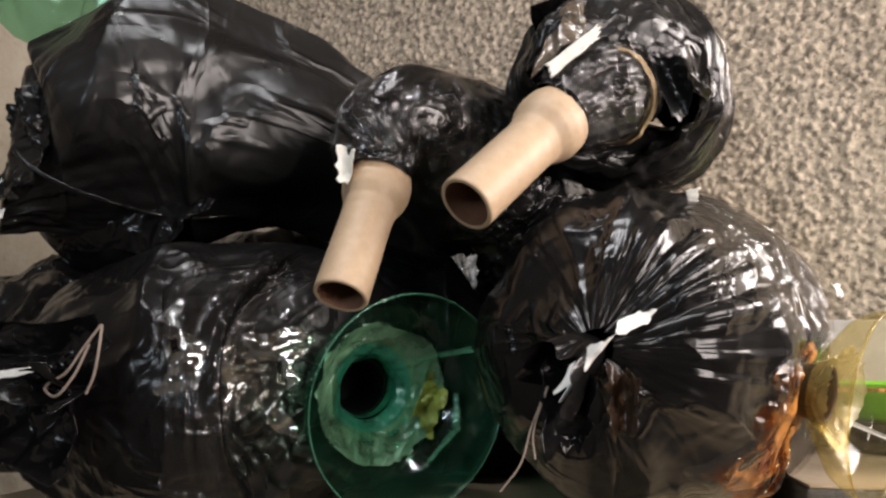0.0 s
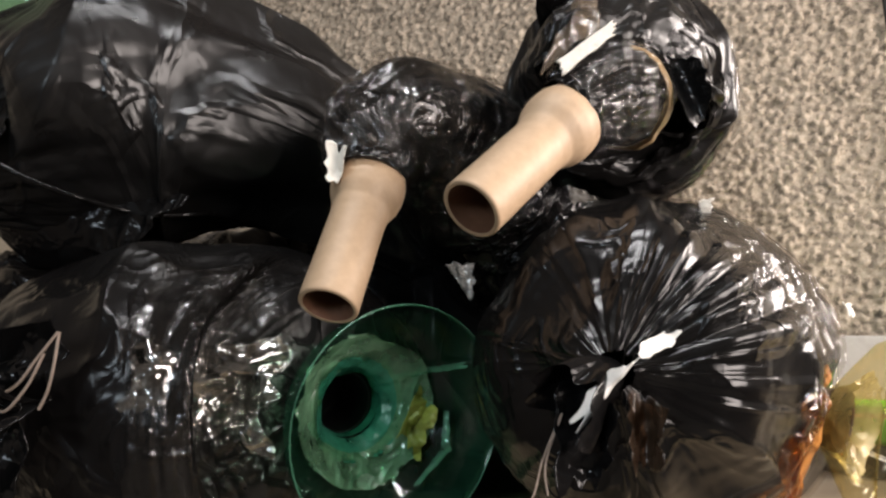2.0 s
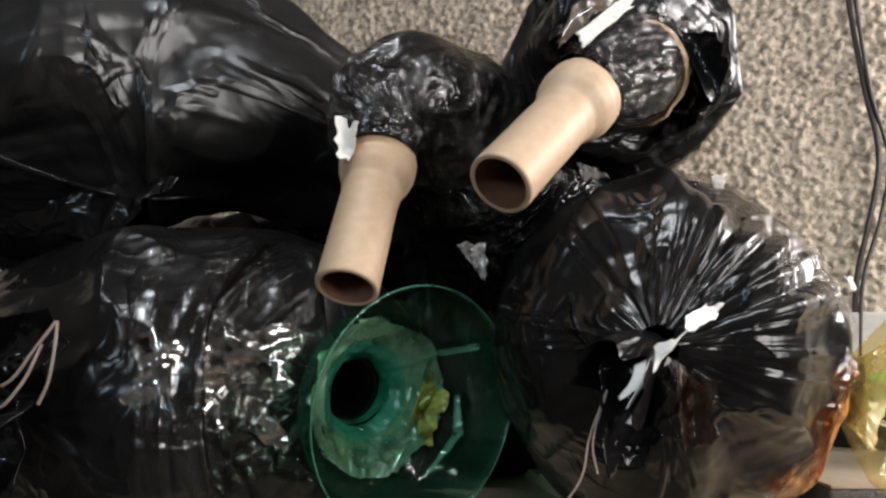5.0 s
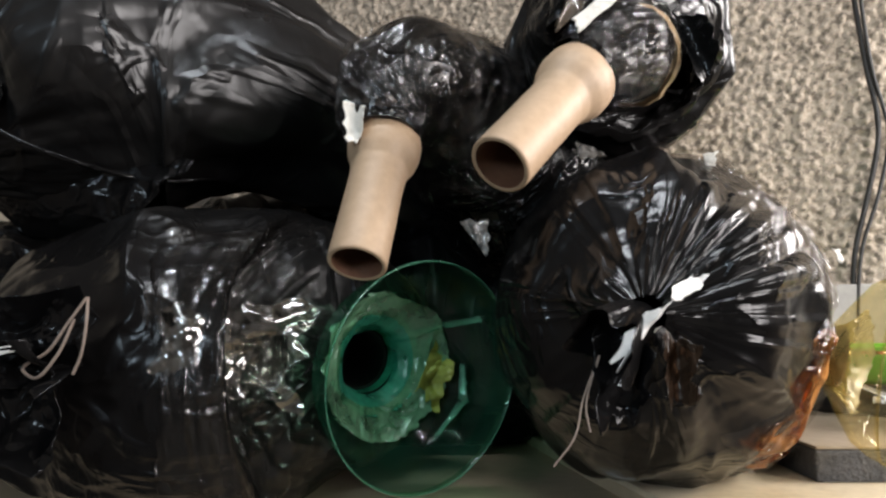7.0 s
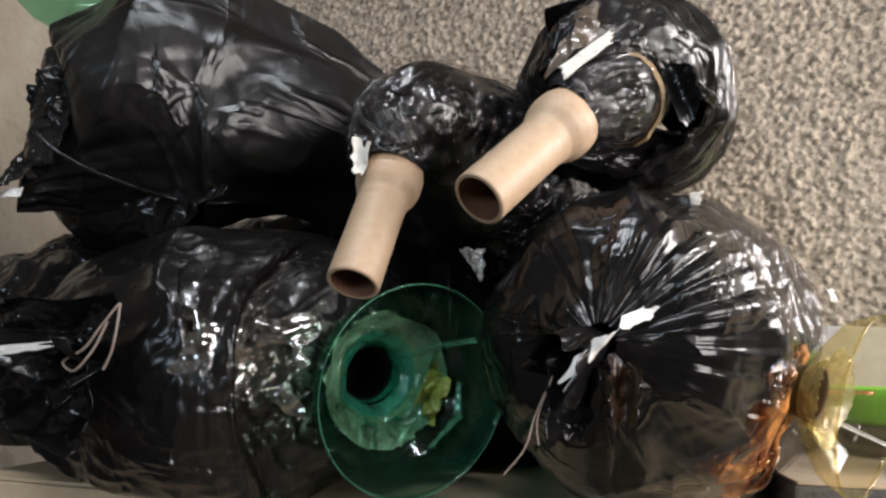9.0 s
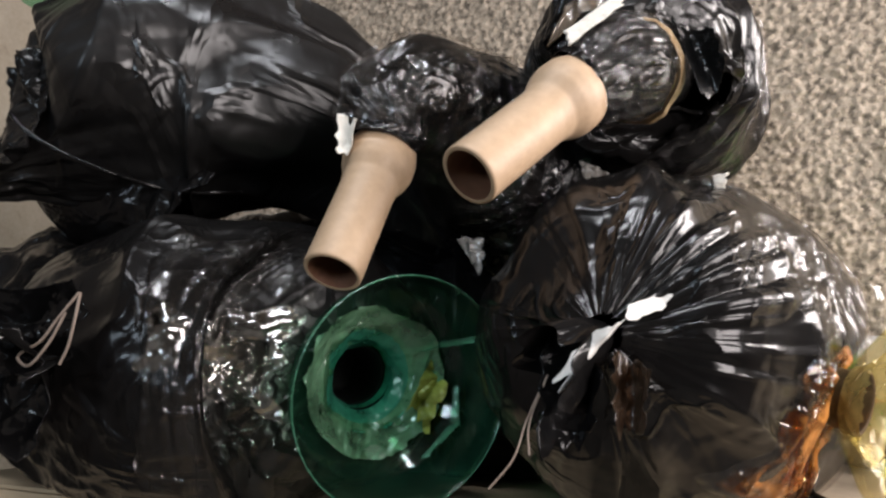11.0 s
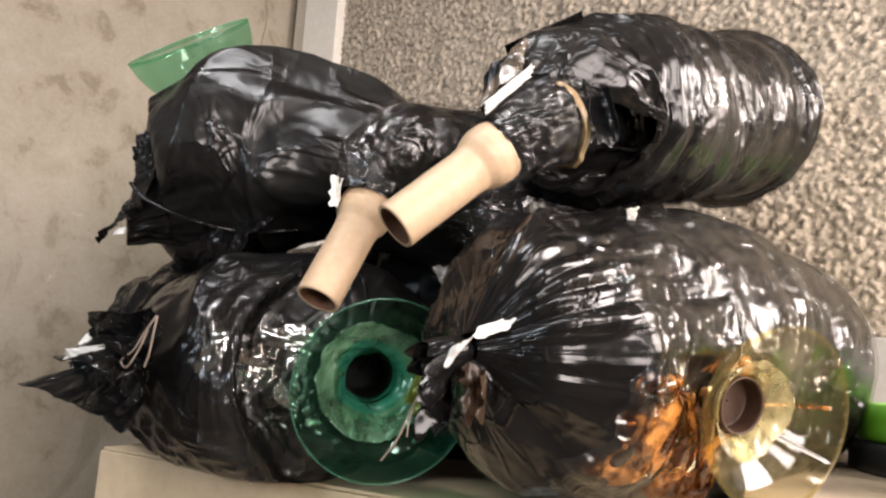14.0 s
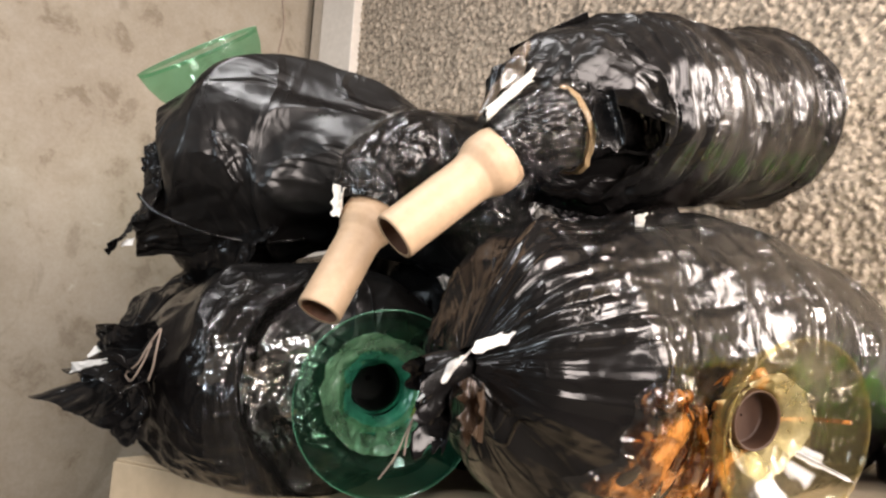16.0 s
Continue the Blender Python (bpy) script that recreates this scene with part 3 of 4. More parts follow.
tagged(pebble_wall(), "", "wall", "", "structure")
structure(part("wall_north_core", box_bm(-1.62, WALL_Y + 0.012, 0, 1.9, WALL_Y + 0.2, 2.7), DADO), "plain masonry behind the roughcast")
structure(part("wall_north_dado", box_bm(-1.185, WALL_Y - 0.03, 0, 1.7, WALL_Y + 0.012, 1.283, 0.004), DADO), "smooth grey rendered lower wall")
structure(part("wall_west", box_bm(-1.62, 0.5, 0, WEST_X, WALL_Y - 0.004, 2.7), CONCRETE), "stained bare concrete wall")
# unseen stretch of wall, added dark to keep reflections in the bags low
structure(part("wall_west_rear", box_bm(-1.62, -2.4, 0, WEST_X - 0.003, 0.5, 2.7), ROOM), "unseen wall added dark to keep reflections dark")
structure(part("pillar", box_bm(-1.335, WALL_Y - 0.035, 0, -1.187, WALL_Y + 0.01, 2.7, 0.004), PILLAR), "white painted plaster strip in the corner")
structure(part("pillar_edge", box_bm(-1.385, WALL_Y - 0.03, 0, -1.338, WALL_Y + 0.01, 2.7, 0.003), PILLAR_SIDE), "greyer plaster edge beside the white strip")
structure(part("floor", box_bm(-1.62, -2.4, -0.1, 1.9, 1.63, 0), FLOOR), "plain concrete floor")
structure(part("ceiling", box_bm(-1.62, -2.4, 2.7, 1.9, 1.63, 2.8), ROOM), "unseen dark ceiling added to close the room")
east = box_bm(1.7, -2.4, 0, 1.9, 1.43, 1.1)
for y0, y1, z0, z1 in ((-2.4, -0.82, 1.1, 2.45), (-0.82, 0.12, 2.2, 2.45), (0.12, 0.47, 1.1, 2.45), (0.47, 1.40, 1.1, 1.5), (1.40, 1.43, 1.1, 2.45), (-2.4, 1.43, 2.45, 2.7)):
    box_bm(1.7, y0, z0, 1.9, y1, z1, bm=east)
structure(part("wall_east", east, ROOM), "unseen dark wall with a window opening, added to close the room")
south = box_bm(-1.42, -2.4, 0, -1.4, -2.2, 2.7)
for b in ((-1.4, 0, 1.7, 1.2), (-1.4, 2.3, 1.7, 2.7), (-0.4, 1.2, 1.7, 2.3)):
    box_bm(b[0], -2.4, b[1], b[2], -2.2, b[3], bm=south)
structure(part("wall_south", south, ROOM), "unseen dark wall with a window opening, added to close the room")

lamp = thing("ceiling_light", "white strip light fixed under the ceiling", "lamp")
part("housing", box_bm(-0.63, -0.07, 2.56, 0.43, 0.07, 2.70, 0.01), LAMP_BODY, lamp)

rope("wall_cable", [(0.425, 1.405, 2.5), (0.424, 1.408, 2.1), (0.428, 1.41, 1.85), (0.439, 1.41, 1.68), (0.448, 1.405, 1.56), (0.42, 1.41, 1.43), (0.396, 1.408, 1.35), (0.38, 1.41, 1.20)], 0.0048, CABLE, None)
wire = bpy.data.objects["wall_cable"]
tagged(wire, "black cable hanging loosely down the roughcast wall", "cable")
wire2 = rope("wall_cable", [(0.440, 1.402, 2.5), (0.436, 1.404, 2.1), (0.438, 1.402, 1.80), (0.447, 1.404, 1.66), (0.462, 1.402, 1.55), (0.438, 1.404, 1.44), (0.405, 1.402, 1.35), (0.384, 1.402, 1.20)], 0.0035, CABLE, None)
tagged(wire2, "second thinner black cable beside the first", "cable")

# the crack in the concrete beside the corner strip
crack = rope("wall_crack", [(WEST_X + 0.001, 1.33, 2.6), (WEST_X + 0.001, 1.30, 2.48), (WEST_X + 0.001, 1.325, 2.40), (WEST_X + 0.001, 1.30, 2.33), (WEST_X + 0.001, 1.315, 2.25), (WEST_X + 0.001, 1.30, 2.1)], 0.0022, STRING, None, n=40, nv=5)
structure(crack, "thin crack running down the concrete")

# ---- the carton and what stands beside the bags ----
TOP = 1.067
carton = thing("cardboard_box", "large plain brown cardboard box under the bags", "box")


def turned(x0, x1, depth, z0, z1, y0, turn, bevel=0.002):
    bm = box_bm(0, 0, z0, x1 - x0, depth, z1, bevel)
    bmesh.ops.transform(bm, matrix=Matrix.Translation((x0, y0, 0)) @ Matrix.Rotation(radians(turn), 4, "Z"), verts=bm.verts)
    return bm


part("body", turned(-0.635, 0.0, 0.80, 0.0, TOP - 0.004, 0.549, 8.3), CARD, carton)
part("lid_flap", turned(-0.633, -0.002, 0.42, TOP - 0.0035, TOP, 0.552, 8.3, 0.001), CARD, carton)
TOP2 = 1.085
board = thing("cardboard_box", "second brown cardboard box standing close beside", "box")
part("body", turned(0.03, 1.2, 0.70, 0.0, TOP2 - 0.006, 0.540, 22), CARD, board)
part("lid_flap", turned(0.028, 1.2, 0.36, TOP2 - 0.0055, TOP2, 0.537, 22, 0.001), CARD_EDGE, board, "pale cut board edge")

slab = thing("stone_slab", "thick slab with a rough dark grey edge on the box", "slab")
part("slab_base", turned(0.127, 0.75, 0.50, TOP2, TOP2 + 0.024, 0.665, 10, 0.003), STONE, slab, "rough dark grey edge")
part("slab_face", turned(0.129, 0.748, 0.49, TOP2 + 0.0245, TOP2 + 0.027, 0.669, 10, 0.001), SLAB_TOP, slab, "flat brown top")
SLAB = TOP2 + 0.027


def round_lid(name, label, category, centre, r, h, mat, ribs=0, nv=64):
    t = thing(name, label, category)
    x, y, z = centre
    revolve("rim", (x, y, z), (0, 0, 1), resample([(0, 0.002), (0, r * 0.97), (0.002, r), (h * 0.8, r), (h, r * 0.97), (h, r * 0.82), (h * 0.8, r * 0.80), (h * 0.8, 0.002)], 60), mat, t, nv=nv)
    if ribs:
        part("grip_tab", box_bm(x - 0.012, y - r * 0.9, z + h, x + 0.012, y - r * 0.9 + 0.012, z + h + 0.006, 0.002), mat, t)
    return t


round_lid("plastic_ring", "bright yellow round plastic lid lying on the slab", "lid", (0.283, 0.805, SLAB), 0.050, 0.056, YELLOW_LID)
tray = round_lid("plastic_tray", "shallow black round tray under a green lid", "tray", (0.33, 1.03, SLAB), 0.17, 0.032, BLACK_TRAY)
round_lid("food_container", "bright green round plastic lid on a black tray", "container", (0.33, 1.03, SLAB + 0.032), 0.162, 0.040, GREEN_LID, 1)


def funnel(base, axis, r, depth, neck, mat, parent, label, rim):
    """The cut-off top of a large bottle: thin-walled, neck inwards, its wide cut mouth facing out."""
    k = [(0, neck), (0.10, neck), (0.18, neck * 1.25), (0.35, r * 0.62), (0.58, r * 0.86), (0.8, r * 0.96), (1.0, r)]
    outer = [(depth * a, b) for a, b in k]
    inner = [(depth * 0.985, r - 0.0012), (depth * 0.955, r - 0.0012)]
    ring = [(depth + 0.0004, r - 0.0004)]
    f = revolve("funnel", base, axis, resample(outer + ring + inner, 90), mat, parent, label, nv=96, wobble=0.0004, freq=5)
    bead = [(depth + 0.0006 * math.sin(q * math.pi / 4), r + 0.0003 + 0.0005 * math.cos(q * math.pi / 4)) for q in range(9)]
    revolve("rim", base, axis, bead, rim, f, "pale cut edge of the bottle", nv=96)
    return f


# right-hand lower bag: its gathered end faces out, a yellow funnel sits in its side
bag_r = thing("stuffed_bag", "stuffed black plastic bag in clear film with yellow funnel", "bag", "stuffed bags")
R_ROWS = [(-0.002, 0.462, 1.212, 0.010), (0.0, 0.474, 1.212, 0.032), (0.004, 0.492, 1.212, 0.065), (0.006, 0.53, 1.214, 0.098), (0.008, 0.59, 1.216, 0.118), (0.010, 0.65, 1.218, 0.135), (0.013, 0.71, 1.221, 0.150), (0.016, 0.77, 1.222, 0.156), (0.022, 0.85, 1.222, 0.156), (0.034, 0.94, 1.222, 0.152), (0.042, 1.03, 1.22, 0.140), (0.046, 1.10, 1.21, 0.105), (0.046, 1.13, 1.20, 0.012)]
R_SKIN = dict(seed=11, amp=0.0065, freq=8, lump=0.004, pleat=(15, 0.36, 0.1), fan=45, floor=TOP, grain=(0.45, 1.0), spots=[(0.10, 0.56, 1.28, 0.09, 0.5)], dents=[(0.14, 0.625, 1.183, 0.05, 0.032)])
sack("bag", R_ROWS, SKIN_R, bag_r, "", 360, 420, **R_SKIN)
sack("clear_wrap", R_ROWS, CLEAR, bag_r, "crinkled clear film wrapped over the bag", 360, 400, u0=0.07, u1=0.97, v0=-0.20, v1=0.27, out=0.0035, tuck=0.09, extra=0.0022, **R_SKIN)
# patch of wrap coloured like the orange reflection low on the bag
sack("amber_reflection_wrap", R_ROWS, AMBER_REFLECT, bag_r, "crushed film with a warm reflection put into its amber colour", 220, 220, u0=0.10, u1=0.36, v0=-0.18, v1=0.01, out=0.005, tuck=0.30, extra=0.0045, **R_SKIN)
Y_AX = (0.87, -0.45, -0.19)
fy = funnel((0.128, 0.630, 1.184), Y_AX, 0.067, 0.050, 0.023, YELLOW_PET, bag_r, "cut-off top of a yellowish clear bottle", YELLOW_EDGE)
revolve("liner", (0.133, 0.627, 1.183), Y_AX, resample([(0.002, 0.0235), (0.008, 0.026), (0.016, 0.033), (0.020, 0.038)], 26), CREAM_FILM, fy, "crumpled cream film round the neck", nv=110, wobble=0.0018, freq=14, ragged=0.004)
revolve("neck", (0.137, 0.6264, 1.183), Y_AX, resample([(-0.012, 0.001), (-0.012, 0.0200), (0.003, 0.0205), (0.004, 0.0222), (-0.003, 0.0222)], 30), NECK_BROWN, fy, "dark brown neck tube")
# the gathered tail, with torn flaps and a pale lining
def ruffle(name, base, axis, length, r0, r1, waves, mat, parent, label, seed, open_part=1.0, turn=0.0, wavy=0.42):
    """A gathered skirt of thin film that flares out of a tied knot in uneven pleats."""
    a, s, u = frame_of(axis)
    rng = np.random.default_rng(seed)
    nt, nv = 40, 150
    t = np.linspace(0, 1, nt)[:, None]
    ang = (np.linspace(0, 1, nv) * open_part + turn)[None] * 2 * np.pi
    wave = sum(rng.uniform(0.5, 1) * np.sin(k * ang + rng.uniform(0, 6)) for k in (waves, waves + 2, waves * 2 + 1)) / 2
    r = r0 + (r1 - r0) * t**0.8 + wave * wavy * r1 * t
    z = length * t * (1 + 0.25 * np.sin(ang * 2 + rng.uniform(0, 6)) + 0.12 * np.sin(ang * 7))
    P = np.array(base) + z[..., None] * a + r[..., None] * (np.cos(ang)[..., None] * s + np.sin(ang)[..., None] * u)
    P[..., 2] -= 0.25 * length * t**2
    return mesh_part(name, P.reshape(-1, 3), grid_faces(nt, nv, False), mat, parent, label)


ruffle("tail_ruffle", (-0.002, 0.470, 1.212), (-0.60, -0.62, -0.30), 0.034, 0.008, 0.020, 2, BAG_GLOSS, bag_r, "gathered torn end of the bag", 31, wavy=0.25)
sheet("tail_flap", [(0.006, 0.452, 1.202), (0.022, 0.452, 1.196), (0.020, 0.452, 1.168), (0.007, 0.450, 1.164)], BROWN_FILM, bag_r, "brownish see-through torn end", bulge=0.012, amp=0.005, freq=22, seed=34, ragged=0.4)
sheet("tail_flap", [(-0.030, 0.452, 1.206), (0.000, 0.450, 1.200), (-0.004, 0.447, 1.160), (-0.030, 0.447, 1.150)], BAG_GLOSS, bag_r, "torn black flap of the tied end", bulge=0.010, amp=0.004, freq=14, seed=37, ragged=0.3)
sheet("pale_lining", [(0.012, 0.449, 1.220), (0.000, 0.444, 1.213), (-0.022, 0.440, 1.190), (-0.016, 0.442, 1.184)], PLASTIC_WHITE, bag_r, "white torn lining strip", bulge=0.004, amp=0.002, freq=16, seed=35, ragged=0.25)
sheet("pale_lining", [(0.012, 0.455, 1.226), (0.030, 0.470, 1.238), (0.031, 0.468, 1.228), (0.012, 0.450, 1.218)], PLASTIC_WHITE, bag_r, "white torn lining strip", bulge=0.003, amp=0.002, freq=16, seed=36, ragged=0.25)
for s, pts in enumerate(([(-0.028, 0.452, 1.19), (-0.038, 0.448, 1.165), (-0.042, 0.442, 1.148), (-0.054, 0.440, 1.132)], [(-0.028, 0.452, 1.19), (-0.036, 0.446, 1.16), (-0.034, 0.442, 1.150)])):
    rope("thread", pts, 0.0006, STRING, bag_r, "thin loose thread", 24, 5)

# left-hand lower bag with the green funnel
bag_l = thing("stuffed_bag", "stuffed black plastic bag with a wide green funnel", "bag", "stuffed bags")
L_ROWS = [(-0.545, 0.535, 1.160, 0.012), (-0.535, 0.540, 1.160, 0.050), (-0.515, 0.55, 1.162, 0.090), (-0.475, 0.570, 1.170, 0.122), (-0.42, 0.590, 1.178, 0.142), (-0.35, 0.614, 1.184, 0.149), (-0.28, 0.628, 1.186, 0.130), (-0.238, 0.61, 1.187, 0.085), (-0.225, 0.60, 1.188, 0.03)]
L_SKIN = dict(seed=41, amp=0.0075, freq=8, lump=0.006, pleat=(17, 0.10, 0.0), floor=TOP, grain=(0.7, 1.0), spots=[(-0.29, 0.51, 1.21, 0.05, 0.6)])
sack("bag", L_ROWS, SKIN_L, bag_l, "", 340, 360, **L_SKIN)
sack("clear_wrap", L_ROWS, CLEAR, bag_l, "crinkled clear film wrapped over the bag", 300, 320, u0=0.50, u1=0.97, v0=-0.24, v1=0.18, out=0.004, tuck=0.12, extra=0.0018, **L_SKIN)
G_AX = (0.79, -0.60, -0.13)
fg = funnel((-0.232, 0.612, 1.185), G_AX, 0.085, 0.100, 0.026, GREEN_PET, bag_l, "cut-off top of a green plastic bottle", GREEN_EDGE)
revolve("liner", (-0.229, 0.610, 1.185), G_AX, resample([(0.018, 0.030), (0.03, 0.040), (0.036, 0.05), (0.046, 0.060)], 30), GREEN_SOFT, fg, "crumpled pale green film inside the funnel", nv=140, wobble=0.0035, freq=13, ragged=0.007)
revolve("shoulder", (-0.229, 0.610, 1.185), G_AX, resample([(0.004, 0.0255), (0.016, 0.028), (0.024, 0.034), (0.030, 0.042)], 26), TEAL, fg, "teal shoulder of the bottle", nv=110, wobble=0.0022, freq=16, ragged=0.008)
revolve("neck", (-0.241, 0.619, 1.186), G_AX, resample([(-0.04, 0.003), (-0.04, 0.0235), (0.018, 0.0240), (0.020, 0.0255), (-0.02, 0.0255)], 24), NECK_DARK, fg, "dark hollow neck of the bottle")
sheet("liner_scrap", [(-0.166, 0.622, 1.197), (-0.153, 0.627, 1.178), (-0.166, 0.621, 1.142), (-0.182, 0.618, 1.160)], YELLOW_GREEN, fg, "yellowish crumpled film", nu=50, nv=50, bulge=0.004, amp=0.006, freq=26, seed=51, ragged=0.3)
sheet("tail", [(-0.367, 0.431, 1.206), (-0.380, 0.433, 1.118), (-0.575, 0.438, 1.149), (-0.534, 0.447, 1.193)], BAG_GLOSS, bag_l, "flat pointed end of the bag", nu=80, nv=80, bulge=0.022, amp=0.016, freq=7, seed=53, ragged=0.12)
sheet("tail", [(-0.345, 0.429, 1.237), (-0.362, 0.424, 1.171), (-0.516, 0.424, 1.182), (-0.507, 0.443, 1.230)], BAG_GLOSS, bag_l, "flat crumpled end of the bag", nu=80, nv=80, bulge=0.020, amp=0.014, freq=9, seed=54, ragged=0.15)
sheet("pale_lining", [(-0.442, 0.396, 1.193), (-0.439, 0.396, 1.183), (-0.373, 0.396, 1.195), (-0.375, 0.396, 1.199)], PLASTIC_WHITE, bag_l, "white torn lining strip", amp=0.002, seed=55, ragged=0.3)
sheet("pale_lining", [(-0.515, 0.451, 1.210), (-0.521, 0.446, 1.198), (-0.509, 0.446, 1.191), (-0.501, 0.455, 1.214)], PLASTIC_WHITE, bag_l, "white torn lining scrap", amp=0.002, seed=56)
rope("string", [(-0.350, 0.436, 1.230), (-0.347, 0.432, 1.210), (-0.350, 0.432, 1.192), (-0.355, 0.432, 1.181)], 0.0010, STRING, bag_l, "grey string end", 30)
rope("string", [(-0.350, 0.435, 1.230), (-0.360, 0.430, 1.212), (-0.371, 0.428, 1.196), (-0.388, 0.426, 1.184), (-0.379, 0.426, 1.179), (-0.364, 0.427, 1.192), (-0.355, 0.431, 1.216)], 0.0010, STRING, bag_l, "grey string tied in a loop")

# a further bag half hidden behind the left-hand pair
bag_b = thing("stuffed_bag", "dull black plastic bag wedged behind the others", "bag", "stuffed bags")
sack("bag", [(-0.80, 0.675, 1.18, 0.01), (-0.78, 0.68, 1.185, 0.08), (-0.70, 0.70, 1.20, 0.115), (-0.57, 0.75, 1.21, 0.128), (-0.42, 0.85, 1.225, 0.15), (-0.30, 0.92, 1.235, 0.165), (-0.15, 0.98, 1.24, 0.17), (-0.08, 1.02, 1.24, 0.14), (-0.03, 1.04, 1.23, 0.01)], SKIN_L, bag_b, "", 160, 160, seed=61, amp=0.007, freq=7, lump=0.006, floor=TOP)

# upper left bag with an upright green funnel
bag_u = thing("stuffed_bag", "plump black plastic bag with green funnel on top", "bag", "stuffed bags")
U_ROWS = [(-0.572, 0.520, 1.415, 0.012), (-0.566, 0.525, 1.415, 0.04), (-0.55, 0.545, 1.418, 0.088), (-0.515, 0.577, 1.440, 0.124), (-0.46, 0.625, 1.466, 0.138), (-0.38, 0.68, 1.458, 0.118), (-0.30, 0.76, 1.422, 0.098), (-0.235, 0.83, 1.375, 0.08), (-0.19, 0.90, 1.34, 0.012)]
sack("bag", U_ROWS, SKIN_U, bag_u, "", 360, 360, seed=71, amp=0.0110, freq=5, lump=0.005, pleat=(17, 0.10, 0.03), grain=(0.5, 1.0), seam=(-0.10, 0.10, 1.0), ends=[(0, 0.090, 0.10)])
U_AX = (-0.04, -0.61, 0.79)
fu = funnel((-0.590, 0.641, 1.552), U_AX, 0.090, 0.104, 0.024, GREEN_PET, bag_u, "cut-off top of a green plastic bottle", GREEN_EDGE)
sack("collar", [(-0.545, 0.66, 1.50, 0.105), (-0.570, 0.650, 1.540, 0.092), (-0.586, 0.634, 1.572, 0.070), (-0.590, 0.615, 1.594, 0.074)], BAG_GLOSS, bag_u, "crushed shiny film round the funnel", 110, 200, seed=75, amp=0.010, freq=15, lump=0.004, seam=(0, 1, 0), v0=0.25, v1=0.88)
sheet("tail", [(-0.502, 0.495, 1.463), (-0.493, 0.478, 1.357), (-0.574, 0.487, 1.332), (-0.557, 0.500, 1.442)], BAG_GLOSS, bag_u, "pointed tied end of the bag", nu=60, nv=60, bulge=0.014, amp=0.014, freq=11, seed=77, ragged=0.22)
sheet("pale_lining", [(-0.559, 0.487, 1.339), (-0.555, 0.485, 1.332), (-0.535, 0.487, 1.334), (-0.535, 0.489, 1.343)], PLASTIC_WHITE, bag_u, "white torn lining scrap", amp=0.001, seed=78)

# the narrow bag in the middle with the first pipe
bag_m = thing("stuffed_bag", "narrow black plastic bag taped round a tan pipe", "bag", "stuffed bags")
T1_END, T1_TOP = np.array((-0.185, 0.4885, 1.2500)), np.array((-0.183, 0.540, 1.341))
pipe(tuple(T1_END), tuple(T1_TOP - T1_END), bag_m, 0.130)
M_ROWS = [(-0.184, 0.538, 1.350, 0.027), (-0.186, 0.548, 1.374, 0.039), (-0.178, 0.57, 1.400, 0.053), (-0.155, 0.63, 1.408, 0.072), (-0.135, 0.70, 1.392, 0.094), (-0.118, 0.78, 1.365, 0.11), (-0.09, 0.88, 1.35, 0.10), (-0.08, 0.94, 1.34, 0.012)]
M_SKIN = dict(seed=81, amp=0.0060, freq=11, lump=0.004, grain=(1.0, 0.6))
sack("bag", M_ROWS, SKIN_M, bag_m, "", 260, 280, **M_SKIN)
sack("clear_wrap", M_ROWS, CLEAR, bag_m, "crinkled clear tape round the neck", 180, 280, u0=0.0, u1=0.40, out=0.004, tuck=0.06, extra=0.0042, **M_SKIN)
sheet("paper_scrap", [(-0.205, 0.510, 1.372), (-0.185, 0.508, 1.366), (-0.188, 0.511, 1.346), (-0.200, 0.512, 1.340)], PAPER, bag_m, "white torn paper under the tape", bulge=0.006, amp=0.003, freq=18, seed=85, ragged=0.3)
sheet("paper_scrap", [(-0.210, 0.540, 1.424), (-0.199, 0.538, 1.422), (-0.198, 0.535, 1.412), (-0.207, 0.536, 1.413)], PAPER, bag_m, "white torn paper under the tape", amp=0.002, freq=18, seed=86, ragged=0.3)

# the long bag on the right with the second pipe
bag_t = thing("stuffed_bag", "long black plastic bag taped round a tan pipe", "bag", "stuffed bags")
T2_END, T2_TOP = np.array((-0.0842, 0.4705, 1.3060)), np.array((-0.037, 0.541, 1.382))
pipe(tuple(T2_END), tuple(T2_TOP - T2_END), bag_t, 0.132)
T_ROWS = [(0.006, 0.598, 1.420, 0.030), (0.004, 0.601, 1.427, 0.046), (0.000, 0.610, 1.437, 0.066), (-0.004, 0.630, 1.445, 0.082), (-0.006, 0.665, 1.452, 0.091), (-0.006, 0.72, 1.468, 0.097), (-0.005, 0.80, 1.49, 0.101), (-0.005, 0.95, 1.54, 0.108), (-0.008, 1.10, 1.585, 0.117), (-0.008, 1.19, 1.61, 0.112), (-0.008, 1.20, 1.615, 0.012)]
N_ROWS = [(-0.036, 0.542, 1.386, 0.026), (-0.02, 0.556, 1.400, 0.031), (-0.004, 0.572, 1.411, 0.034), (0.004, 0.588, 1.418, 0.032), (0.010, 0.62, 1.43, 0.030), (0.012, 0.68, 1.44, 0.022)]
sack("neck", N_ROWS, BAG_GLOSS, bag_t, "black film gathered round the pipe", 120, 160, seed=96, amp=0.004, freq=16, lump=0.002)
T_SKIN = dict(seed=91, amp=0.0075, freq=10, lump=0.004, fine=True, pleat=(5, 0.12, 0.0), grain=(1.0, 0.28), seam=(-0.75, -0.1, 1.0), ends=[(0, 0.086, 0.08), (1, 0.11, 0.05)])
sack("bag", T_ROWS, SKIN_T, bag_t, "", 380, 340, **T_SKIN)
